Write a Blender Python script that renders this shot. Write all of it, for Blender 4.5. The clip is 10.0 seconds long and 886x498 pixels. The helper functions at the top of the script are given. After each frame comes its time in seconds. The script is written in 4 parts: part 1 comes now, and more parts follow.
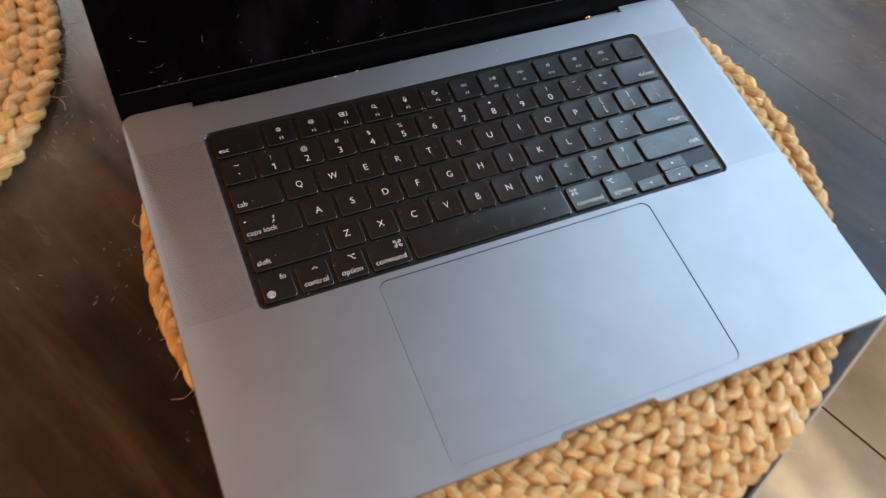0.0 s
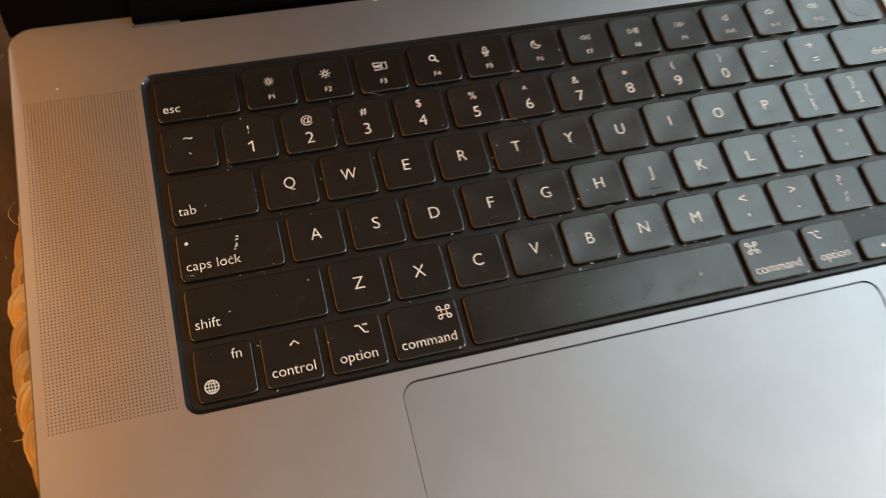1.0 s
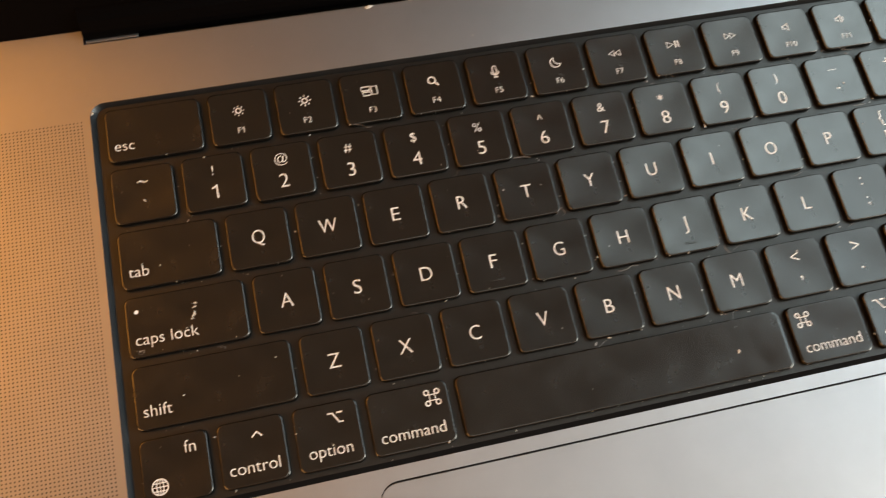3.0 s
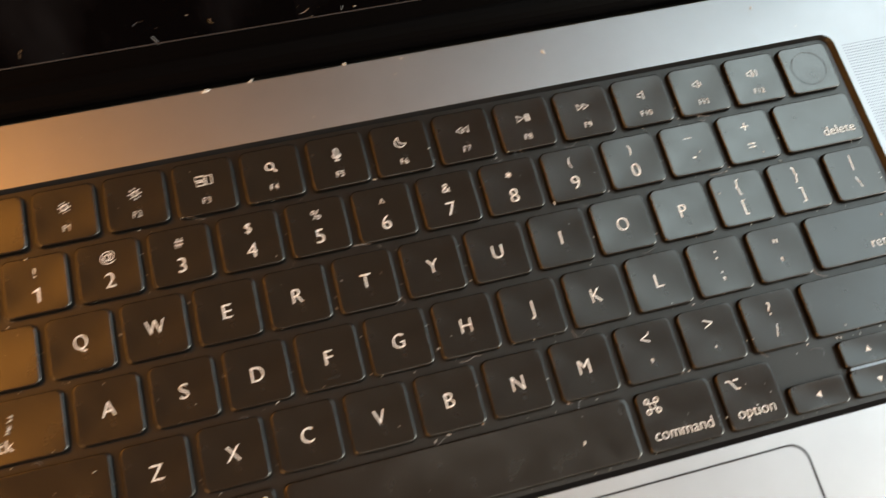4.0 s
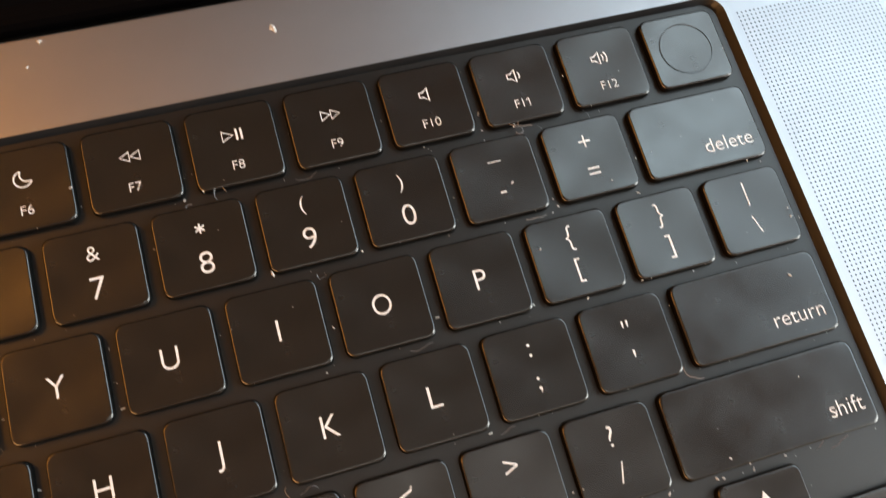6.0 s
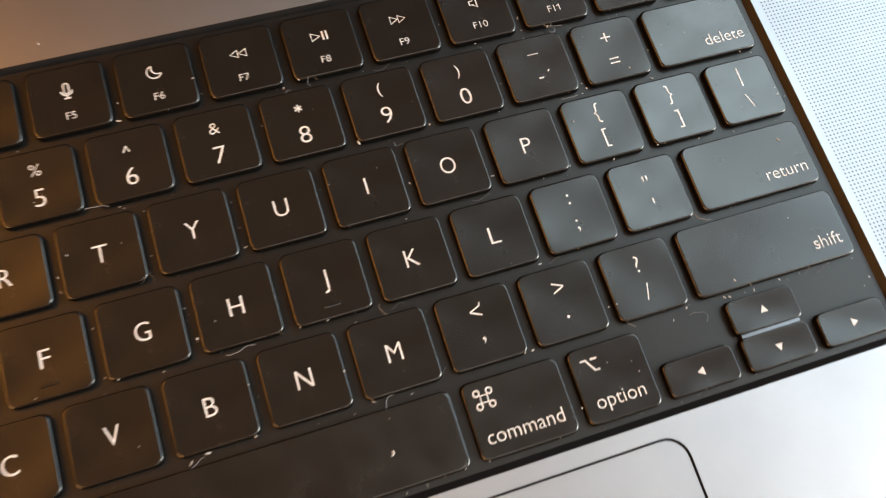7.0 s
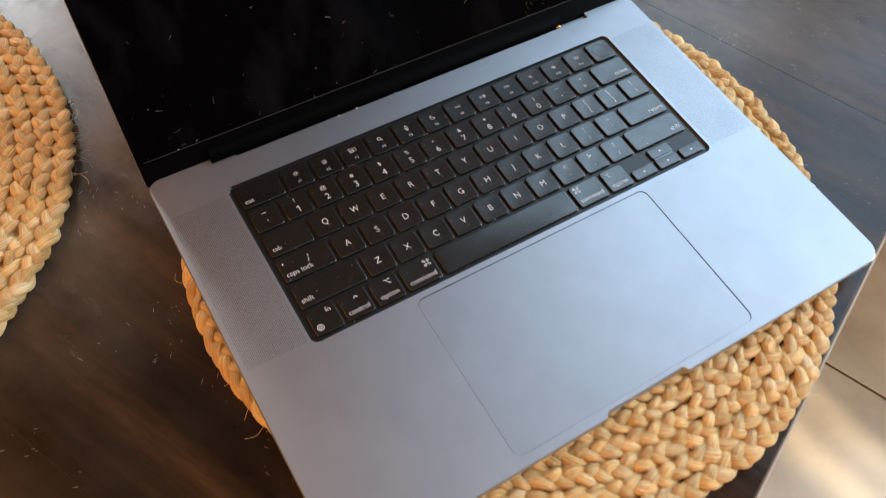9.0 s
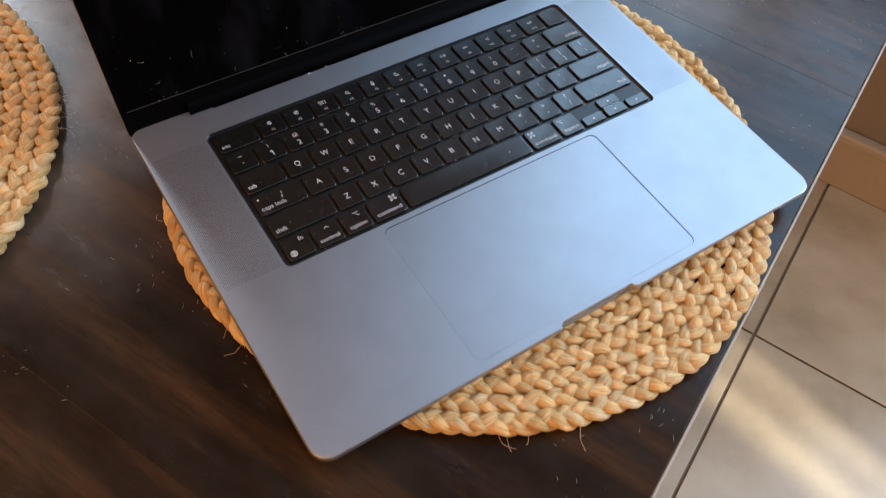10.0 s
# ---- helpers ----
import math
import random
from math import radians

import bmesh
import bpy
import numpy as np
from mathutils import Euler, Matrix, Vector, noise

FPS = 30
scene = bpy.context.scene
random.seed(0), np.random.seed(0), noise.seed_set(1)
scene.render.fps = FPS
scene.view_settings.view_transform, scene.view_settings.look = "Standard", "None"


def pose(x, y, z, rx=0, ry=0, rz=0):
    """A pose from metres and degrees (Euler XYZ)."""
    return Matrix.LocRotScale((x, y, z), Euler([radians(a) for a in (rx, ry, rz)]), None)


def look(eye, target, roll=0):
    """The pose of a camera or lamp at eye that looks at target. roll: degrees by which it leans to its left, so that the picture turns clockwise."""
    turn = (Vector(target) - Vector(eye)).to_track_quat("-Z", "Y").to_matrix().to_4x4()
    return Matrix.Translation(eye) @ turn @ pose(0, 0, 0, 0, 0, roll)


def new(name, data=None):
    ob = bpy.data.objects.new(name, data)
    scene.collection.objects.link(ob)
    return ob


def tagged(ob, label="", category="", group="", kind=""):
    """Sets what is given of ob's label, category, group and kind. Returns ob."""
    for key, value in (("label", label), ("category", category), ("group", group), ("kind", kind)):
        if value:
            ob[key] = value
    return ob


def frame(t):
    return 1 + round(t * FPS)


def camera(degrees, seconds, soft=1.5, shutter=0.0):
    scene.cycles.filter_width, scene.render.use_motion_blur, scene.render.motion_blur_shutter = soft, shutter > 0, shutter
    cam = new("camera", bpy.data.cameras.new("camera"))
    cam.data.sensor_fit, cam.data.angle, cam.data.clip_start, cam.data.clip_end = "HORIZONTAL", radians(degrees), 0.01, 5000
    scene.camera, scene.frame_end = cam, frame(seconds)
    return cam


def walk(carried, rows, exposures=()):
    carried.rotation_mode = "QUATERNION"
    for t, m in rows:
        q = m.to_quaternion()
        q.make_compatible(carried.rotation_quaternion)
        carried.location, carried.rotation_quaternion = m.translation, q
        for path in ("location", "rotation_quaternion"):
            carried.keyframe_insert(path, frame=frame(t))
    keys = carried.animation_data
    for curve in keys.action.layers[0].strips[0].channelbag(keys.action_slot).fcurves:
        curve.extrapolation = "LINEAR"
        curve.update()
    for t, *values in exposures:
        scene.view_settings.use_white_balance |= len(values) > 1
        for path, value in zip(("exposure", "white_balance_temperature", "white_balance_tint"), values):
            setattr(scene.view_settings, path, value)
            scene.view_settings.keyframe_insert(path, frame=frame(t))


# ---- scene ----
cam = camera(56.7, 10.0, soft=1.15, shutter=0.4)
PATH = [
    (0, (-0.16087, -0.19291, 1.13652), (-0.02040, 0.02441, 0.70869), 12.32),
    (0.5, (-0.12276, -0.11705, 1.06384), (0.00394, 0.08298, 0.62347), 15.76),
    (1, (-0.10961, -0.06768, 1.00121), (-0.00591, 0.11248, 0.54647), 16.89),
    (1.5, (-0.10694, -0.04203, 0.97548), (-0.01912, 0.12433, 0.51221), 16.87),
    (2, (-0.10300, -0.03012, 0.96449), (-0.02557, 0.12485, 0.49546), 16.09),
    (2.2, (-0.10296, -0.02554, 0.96361), (-0.02472, 0.11640, 0.49061), 18.39),
    (3.5, (-0.06014, -0.02006, 0.99103), (0.00850, 0.12837, 0.51853), 12.12),
    (4, (-0.03618, -0.00874, 0.98522), (0.04153, 0.14019, 0.51428), 13.89),
    (4.5, (-0.00284, 0.01377, 0.97503), (0.08198, 0.16464, 0.50594), 14.91),
    (5, (0.02310, 0.02974, 0.95327), (0.11513, 0.17157, 0.48273), 17.97),
    (5.2, (0.03579, 0.02980, 0.93948), (0.11408, 0.17519, 0.46754), 13.20),
    (6.3, (0.03770, 0.01355, 0.91362), (0.13160, 0.13797, 0.43853), 21.59),
    (6.5, (0.03083, 0.00450, 0.91750), (0.12481, 0.13042, 0.44282), 20.98),
    (7, (0.01158, -0.01074, 0.93612), (0.10553, 0.12436, 0.46397), 17.91),
    (7.5, (-0.01755, -0.03934, 0.97983), (0.07687, 0.10948, 0.51192), 13.38),
    (8, (-0.09326, -0.08842, 1.04696), (0.02797, 0.09080, 0.59620), 9.98),
    (8.5, (-0.15454, -0.13214, 1.12277), (-0.01234, 0.06231, 0.68462), 8.19),
    (9, (-0.19914, -0.18909, 1.16366), (-0.03765, 0.02198, 0.74013), 7.50),
    (9.5, (-0.21507, -0.22648, 1.16344), (-0.03891, -0.00678, 0.75028), 7.89),
    (10, (-0.22962, -0.25536, 1.15762), (-0.04668, -0.03189, 0.74947), 7.75),
]
EXPOSURES = [(0.0, -0.08, 5850, 6), (0.5, -0.08, 6750, 6), (1.0, 0.0, 7500, 5), (1.5, 0.08, 8150, 5), (2.0, 0.1, 8150, 5), (3.5, 0.29, 7550, 5), (4.0, 0.37, 7750, 5), (5.0, 0.36, 7900, 7), (6.5, 0.42, 6800, 7),
             (7.5, 0.34, 7650, 6), (8.0, 0.19, 7600, 6), (8.5, 0.07, 6650, 6), (9.0, -0.02, 5950, 6), (10.0, -0.1, 5450, 6)]
walk(cam, [(t, look(eye, target, roll)) for t, eye, target, roll in PATH],
     EXPOSURES)

# ---------------------------------------------------------------- light
TURN = 23.6                       # the room and the table stand at this angle to the laptop
ROOM = pose(0, 0, 0, 0, 0, TURN)

world = bpy.data.worlds.new("world")
scene.world = world
world.use_nodes = True
wn = world.node_tree.nodes
sky = wn.new("ShaderNodeTexSky")
sky.sky_type, sky.sun_disc, sky.sun_elevation, sky.sun_rotation = "NISHITA", False, radians(40), radians(190)
world.node_tree.links.new(sky.outputs["Color"], wn["Background"].inputs["Color"])
wn["Background"].inputs["Strength"].default_value = 0.1


def area_lamp(name, m, sx, sy, power, color):
    data = bpy.data.lights.new(name, "AREA")
    data.shape, data.size, data.size_y, data.energy, data.color = "RECTANGLE", sx, sy, power, color
    ob = new(name, data)
    ob.matrix_world = m
    return ob


def room_point(d, u, z):
    return ROOM @ Vector((d, u, z))


WALL_D, U_LOW, U_HIGH, D_LOW, ROOM_Z = 1.0, -2.2, 2.4, -3.0, 3.1
# openings in the east wall and the south wall: from, to, sill, head
# the side and west openings are unseen, added for fill light
WIN_EAST, WIN_LOW, FILL_SIDE, FILL_WEST, SLIT = (0.0, 0.32, 1.20, 2.80), (-0.62, -0.05, 1.15, 2.20), (-1.95, -0.75, 0.75, 2.25), (-1.9, 0.6, 0.4, 2.3), (-0.125, 0.065, 0.90, 1.58)
WIN_NORTH = (0.62, 0.97, 1.30, 2.80)
# unseen ceiling opening, added to brighten what the deck reflects overhead
FILL_TOP = (-0.40, 0.60, -1.00, -0.35)
DAY = 10.8                        # watts per square metre of glazing


def daylight(name, wall, hole, per_area, color):
    a0, a1, z0, z1 = hole
    if wall == "east":
        at, way = room_point(WALL_D + 0.06, (a0 + a1) / 2, (z0 + z1) / 2), Vector((-1, 0, 0))
    elif wall == "north":
        at, way = room_point((a0 + a1) / 2, U_HIGH + 0.06, (z0 + z1) / 2), Vector((0, -1, 0))
    else:
        at, way = room_point(D_LOW - 0.06, (a0 + a1) / 2, (z0 + z1) / 2), Vector((1, 0, 0))
    area_lamp(name, look(at, at + (ROOM.to_3x3() @ way)), a1 - a0, z1 - z0, per_area * (a1 - a0) * (z1 - z0), color)


daylight("window_daylight", "east", WIN_EAST, DAY * 1.28, (0.66, 0.85, 1.0))
daylight("low_window_daylight", "east", WIN_LOW, DAY, (0.62, 0.82, 1.0))
# added fill for diffuse daylight, out of the keys' mirror directions
daylight("side_fill", "east", FILL_SIDE, 36, (0.90, 0.95, 1.0))
# added fill: orange light from the left, set in an unseen window
daylight("west_fill", "west", FILL_WEST, 19, (1.0, 0.42, 0.09))
# added overhead fill above the ceiling opening
area_lamp("overhead_fill", look(room_point(0.10, -0.675, ROOM_Z + 0.05), room_point(0.1001, -0.675, 0)), 1.0, 0.65, 6.0, (1.0, 0.97, 0.94))
lamp_at = Vector((-2.35, 1.1, 3.0))
area_lamp("warm_ceiling_lamp", look(lamp_at, lamp_at + Vector((0.001, 0, -1))), 1.2, 2.6, 50.0, (1.0, 0.38, 0.07))
daylight("north_daylight", "north", WIN_NORTH, 75, (1.0, 0.97, 0.93))
sun_data = bpy.data.lights.new("sun", "SUN")
sun_data.energy, sun_data.angle, sun_data.color = 8.0, radians(1.6), (1.0, 0.86, 0.66)
sun = new("sun", sun_data)
SUN_TO = ROOM.to_3x3() @ Vector((0.25, 0.97, -0.70))
sun.matrix_world = look((0, 0, 5), Vector((0, 0, 5)) + SUN_TO)


# ---------------------------------------------------------------- materials
def material(name, base, rough=0.5, metal=0.0, spec=0.5):
    m = bpy.data.materials.new(name)
    m.use_nodes = True
    b = m.node_tree.nodes["Principled BSDF"]
    b.inputs["Base Color"].default_value = (*base, 1)
    b.inputs["Roughness"].default_value, b.inputs["Metallic"].default_value = rough, metal
    b.inputs["Specular IOR Level"].default_value = spec
    return m, m.node_tree.nodes, m.node_tree.links, b


def noise_node(n, l, scale, detail=4.0, stretch=None, coord="Object", rough=0.55):
    tc, mp, nz = n.new("ShaderNodeTexCoord"), n.new("ShaderNodeMapping"), n.new("ShaderNodeTexNoise")
    if stretch:
        mp.inputs["Scale"].default_value = stretch
    nz.inputs["Scale"].default_value, nz.inputs["Detail"].default_value, nz.inputs["Roughness"].default_value = scale, detail, rough
    l.new(tc.outputs[coord], mp.inputs["Vector"])
    l.new(mp.outputs["Vector"], nz.inputs["Vector"])
    return nz.outputs["Fac"]


def ramp(n, l, fac, stops):
    r = n.new("ShaderNodeValToRGB")
    while len(r.color_ramp.elements) < len(stops):
        r.color_ramp.elements.new(0.5)
    for e, (p, c) in zip(r.color_ramp.elements, stops):
        e.position, e.color = p, (*(c if isinstance(c, tuple) else (c, c, c)), 1)
    l.new(fac, r.inputs["Fac"])
    return r.outputs["Color"]


def mix(n, l, fac, a, b, kind="MIX"):
    x = n.new("ShaderNodeMix")
    x.data_type, x.blend_type = "RGBA", kind
    for value, slot in ((fac, x.inputs[0]), (a, x.inputs[6]), (b, x.inputs[7])):
        if isinstance(value, (int, float)):
            slot.default_value = value
        elif isinstance(value, tuple):
            slot.default_value = (*value, 1)
        else:
            l.new(value, slot)
    return x.outputs[2]


def bump(n, l, b, height, strength, distance):
    p = n.new("ShaderNodeBump")
    p.inputs["Strength"].default_value, p.inputs["Distance"].default_value = strength, distance
    l.new(height, p.inputs["Height"])
    l.new(p.outputs["Normal"], b.inputs["Normal"])


def make_aluminium(name, base, rough):
    m, n, l, b = material(name, base, rough, 1.0)
    smear = noise_node(n, l, 14, 3)
    l.new(ramp(n, l, smear, [(0.35, rough - 0.012), (0.7, rough + 0.012)]), b.inputs["Roughness"])
    blot = noise_node(n, l, 40, 5)
    l.new(ramp(n, l, blot, [(0.3, tuple(c * 0.95 for c in base)), (0.7, tuple(min(1, c * 1.04) for c in base))]), b.inputs["Base Color"])
    bump(n, l, b, noise_node(n, l, 5200, 2), 0.06, 0.0002)
    return m


ALU = make_aluminium("anodised_aluminium", (0.435, 0.45, 0.485), 0.455)
PAD = make_aluminium("trackpad_glass", (0.425, 0.44, 0.475), 0.445)


def make_key():
    m, n, l, b = material("black_key_plastic", (0.004, 0.004, 0.004), 0.25, 0.0, 0.96)
    smudge = noise_node(n, l, 120, 5)
    r = ramp(n, l, smudge, [(0.3, 0.20), (0.72, 0.29)])
    l.new(r, b.inputs["Roughness"])
    speck = noise_node(n, l, 900, 3)
    dust = ramp(n, l, speck, [(0.70, 0.0), (0.78, 1.0)])
    l.new(mix(n, l, dust, (0.004, 0.004, 0.004), (0.014, 0.015, 0.015)), b.inputs["Base Color"])
    bump(n, l, b, noise_node(n, l, 4200, 2), 0.012, 0.0002)
    return m


KEY = make_key()
WELL = material("black_anodised_well", (0.006, 0.006, 0.006), 0.38, 0.0, 0.62)[0]
KEY_SIDE = material("matt_black_key_side", (0.003, 0.003, 0.003), 0.6, 0.0, 0.12)[0]
CHAMFER = material("well_chamfer", (0.030, 0.033, 0.037), 0.36, 0.6, 0.5)[0]
GLINT_BAR = material("bright_glint_bar", (0.26, 0.28, 0.31), 0.36, 1.0)[0]
LEGEND = material("legend_white", (0.78, 0.79, 0.80), 0.26, 0.0, 0.9)[0]
HOLE = material("speaker_hole_black", (0.01, 0.01, 0.011), 0.8)[0]
GAP = material("gap_black", (0.008, 0.008, 0.009), 0.7)[0]
BRASS = material("brass", (0.75, 0.42, 0.10), 0.3, 1.0)[0]
LINT = material("grey_lint", (0.17, 0.17, 0.18), 0.8)[0]
EDGE_GLINT = material("glass_edge_glint", (0.035, 0.035, 0.04), 0.4)[0]
DUST = material("dust_white", (0.50, 0.50, 0.49), 0.9)[0]


def make_glass_black():
    m, n, l, b = material("screen_glass_black", (0.004, 0.004, 0.006), 0.05, 0.0, 0.035)
    cloud = noise_node(n, l, 22, 5)
    l.new(ramp(n, l, cloud, [(0.40, 0.06), (0.62, 0.16), (0.8, 0.34)]), b.inputs["Roughness"])
    film_or_sheen = noise_node(n, l, 16, 4, (1.6, 0.7, 1))
    l.new(mix(n, l, ramp(n, l, film_or_sheen, [(0.52, 0.0), (0.78, 1.0)]), (0.0006, 0.0006, 0.0010), (0.0065, 0.007, 0.009)), b.inputs["Base Color"])
    return m


SCREEN = make_glass_black()
HINGE = material("black_hinge_cover", (0.0006, 0.0006, 0.0009), 0.45, 0.0, 0.04)[0]


def make_wood():
    m, n, l, b = material("dark_stained_wood", (0.05, 0.025, 0.012), 0.35, 0.0, 0.30)
    info = n.new("ShaderNodeObjectInfo")
    grain = noise_node(n, l, 4, 8, (9, 1.0, 9), rough=0.6)
    fine = noise_node(n, l, 45, 6, (12, 1.0, 12), rough=0.7)
    col = ramp(n, l, grain, [(0.30, (0.006, 0.0024, 0.0011)), (0.48, (0.016, 0.0063, 0.0023)), (0.62, (0.052, 0.0225, 0.0072)), (0.80, (0.125, 0.060, 0.019))])
    col = mix(n, l, 0.55, col, ramp(n, l, fine, [(0.3, (0.30, 0.28, 0.27)), (0.7, (1.25, 1.2, 1.15))]), "MULTIPLY")
    col = mix(n, l, 1.0, col, ramp(n, l, info.outputs["Random"], [(0.0, 0.75), (1.0, 1.25)]), "MULTIPLY")
    scuff = noise_node(n, l, 60, 6, (1.2, 3.0, 1), rough=0.8)
    patch = noise_node(n, l, 7, 3)
    marks = mix(n, l, 1.0, ramp(n, l, scuff, [(0.66, 0.0), (0.72, 1.0)]), ramp(n, l, patch, [(0.45, 0.0), (0.65, 1.0)]), "MULTIPLY")
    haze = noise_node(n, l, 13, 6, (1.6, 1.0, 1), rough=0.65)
    # gradient that paints a paler sheen towards the table's back and right
    tc, film_or_sheen = n.new("ShaderNodeTexCoord"), n.new("ShaderNodeVectorMath")
    film_or_sheen.operation, film_or_sheen.inputs[1].default_value = "DOT_PRODUCT", (0.75, 1.3, 0.0)
    l.new(tc.outputs["Object"], film_or_sheen.inputs[0])
    # dust haze, scaled by the painted sheen gradient
    dusty = mix(n, l, 1.0, ramp(n, l, haze, [(0.34, 0.25), (0.70, 1.0)]), ramp(n, l, film_or_sheen.outputs["Value"], [(0.0, 0.10), (0.24, 0.62)]), "MULTIPLY")
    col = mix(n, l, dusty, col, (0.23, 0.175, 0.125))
    l.new(mix(n, l, marks, col, (0.16, 0.14, 0.12)), b.inputs["Base Color"])
    wear = noise_node(n, l, 18, 5, (3, 1.0, 3))
    l.new(ramp(n, l, wear, [(0.3, 0.14), (0.5, 0.19), (0.72, 0.32)]), b.inputs["Roughness"])
    bump(n, l, b, mix(n, l, 0.5, grain, scuff), 0.25, 0.0012)
    return m


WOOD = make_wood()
SCRATCH = material("pale_scratch", (0.27, 0.25, 0.225), 0.6)[0]
WORN = material("worn_pale_edge", (0.42, 0.36, 0.28), 0.6)[0]


def make_jute(name, lift):
    m, n, l, b = material(name, (0.5, 0.33, 0.16), 0.5)
    fibre = noise_node(n, l, 1.0, 6, (70, 22, 1), "UV", 0.8)
    broad = noise_node(n, l, 1.0, 3, (55, 0.8, 1), "UV")
    tone = noise_node(n, l, 26, 2)
    col = ramp(n, l, broad, [(0.28, (0.64 * lift, 0.37 * lift, 0.10 * lift)), (0.5, (0.87 * lift, 0.61 * lift, 0.26 * lift)), (0.72, (0.87 * lift, 0.74 * lift, 0.46 * lift))])
    col = mix(n, l, 0.75, col, ramp(n, l, fibre, [(0.36, 0.50), (0.60, 1.30)]), "MULTIPLY")
    col = mix(n, l, 0.45, col, ramp(n, l, tone, [(0.3, (0.86, 0.66, 0.44)), (0.7, (1.1, 1.06, 1.0))]), "MULTIPLY")
    l.new(col, b.inputs["Base Color"])
    bump(n, l, b, fibre, 1.0, 0.0016)
    return m


JUTE = [make_jute("jute_straw", 1.0), make_jute("jute_pale", 1.14), make_jute("jute_tan", 0.92)]
FIBRE = material("loose_jute_fibre", (0.72, 0.58, 0.38), 0.7)[0]


def make_tile():
    m, n, l, b = material("beige_floor_tile", (0.36, 0.26, 0.17), 0.3)
    info = n.new("ShaderNodeObjectInfo")
    cloud = noise_node(n, l, 6, 4, rough=0.5)
    vein = noise_node(n, l, 22, 8, rough=0.7)
    col = ramp(n, l, cloud, [(0.25, (0.32, 0.24, 0.145)), (0.5, (0.44, 0.345, 0.225)), (0.75, (0.53, 0.44, 0.31))])
    col = mix(n, l, 0.35, col, ramp(n, l, vein, [(0.3, 0.80), (0.62, 1.06)]), "MULTIPLY")
    col = mix(n, l, 1.0, col, ramp(n, l, info.outputs["Random"], [(0.0, 0.9), (1.0, 1.08)]), "MULTIPLY")
    l.new(col, b.inputs["Base Color"])
    l.new(ramp(n, l, vein, [(0.3, 0.27), (0.7, 0.35)]), b.inputs["Roughness"])
    bump(n, l, b, vein, 0.08, 0.002)
    return m


TILE = make_tile()
GROUT = material("brown_grout", (0.21, 0.155, 0.10), 0.9)[0]


def make_paint(name, base, rough):
    m, n, l, b = material(name, base, rough)
    v = noise_node(n, l, 3, 5)
    l.new(ramp(n, l, v, [(0.3, tuple(c * 0.93 for c in base)), (0.7, tuple(min(1, c * 1.04) for c in base))]), b.inputs["Base Color"])
    bump(n, l, b, noise_node(n, l, 160, 4), 0.12, 0.002)
    return m


WALL = make_paint("tan_wall_paint", (0.21, 0.165, 0.115), 0.7)
CEIL = make_paint("ceiling_paint", (0.14, 0.10, 0.066), 0.8)
TRIM = make_paint("cream_trim_paint", (0.38, 0.31, 0.23), 0.55)


# ---------------------------------------------------------------- helpers
def finish(name, bm, mat, parent=None, label="", smooth=False):
    me = bpy.data.meshes.new(name)
    bmesh.ops.recalc_face_normals(bm, faces=bm.faces[:])
    bm.to_mesh(me)
    bm.free()
    for mt in mat if isinstance(mat, (list, tuple)) else [mat]:
        me.materials.append(mt)
    if smooth:
        me.polygons.foreach_set("use_smooth", [True] * len(me.polygons))
    ob = new(name, me)
    ob.parent = parent
    if label:
        ob["label"] = label
    return ob


part = finish


def box(bm, x0, x1, y0, y1, z0, z1, bevel=0.0, m=None):
    geo = bmesh.ops.create_cube(bm, size=1.0)
    vs = geo["verts"]
    for v in vs:
        v.co = Vector((x0 + (v.co.x + 0.5) * (x1 - x0), y0 + (v.co.y + 0.5) * (y1 - y0), z0 + (v.co.z + 0.5) * (z1 - z0)))
    if bevel:
        es = list({e for v in vs for e in v.link_edges})
        out = bmesh.ops.bevel(bm, geom=es, offset=bevel, segments=2, profile=0.6, affect="EDGES")
        vs = list({v for f in out["faces"] for v in f.verts} | {v for v in vs if v.is_valid})
    if m is not None:
        bmesh.ops.transform(bm, matrix=m, verts=[v for v in vs if v.is_valid])


def thing(name, m, label, category, group="", kind=""):
    e = new(name)
    e.empty_display_size = 0.02
    e.matrix_world = m
    return tagged(e, label, category, group, kind)


def rounded(x0, x1, y0, y1, r, seg=6):
    """The outline of a rectangle with round corners, anticlockwise."""
    pts = []
    for cx, cy, a0 in ((x1 - r, y1 - r, 0), (x0 + r, y1 - r, 90), (x0 + r, y0 + r, 180), (x1 - r, y0 + r, 270)):
        for k in range(seg + 1):
            a = radians(a0 + 90 * k / seg)
            pts.append((cx + r * math.cos(a), cy + r * math.sin(a)))
    return pts


def lid_outline(inset):
    """The lid's outline: wide round corners above, tight ones at the hinge."""
    x, y0, y1 = HALF - inset, -0.0115 + inset, LID_H - inset
    pts = []
    for cx, cy, a0, r in ((x, y1, 0, 0.0105), (-x, y1, 90, 0.0105), (-x, y0, 180, 0.0035), (x, y0, 270, 0.0035)):
        r -= inset * 0.5
        cx, cy = cx - math.copysign(r, cx), cy - math.copysign(r, cy)
        pts += [(cx + r * math.cos(radians(a0 + 15 * k)), cy + r * math.sin(radians(a0 + 15 * k))) for k in range(7)]
    return pts


def ring(bm, pts, z):
    return [bm.verts.new((x, y, z)) for x, y in pts]


def skin(bm, a, b, mat=0):
    for i in range(len(a)):
        f = bm.faces.new((a[i], a[(i + 1) % len(a)], b[(i + 1) % len(b)], b[i]))
        f.material_index = mat


def loop_edges(bm, loop):
    return [bm.edges.get((loop[i], loop[(i + 1) % len(loop)])) or bm.edges.new((loop[i], loop[(i + 1) % len(loop)])) for i in range(len(loop))]


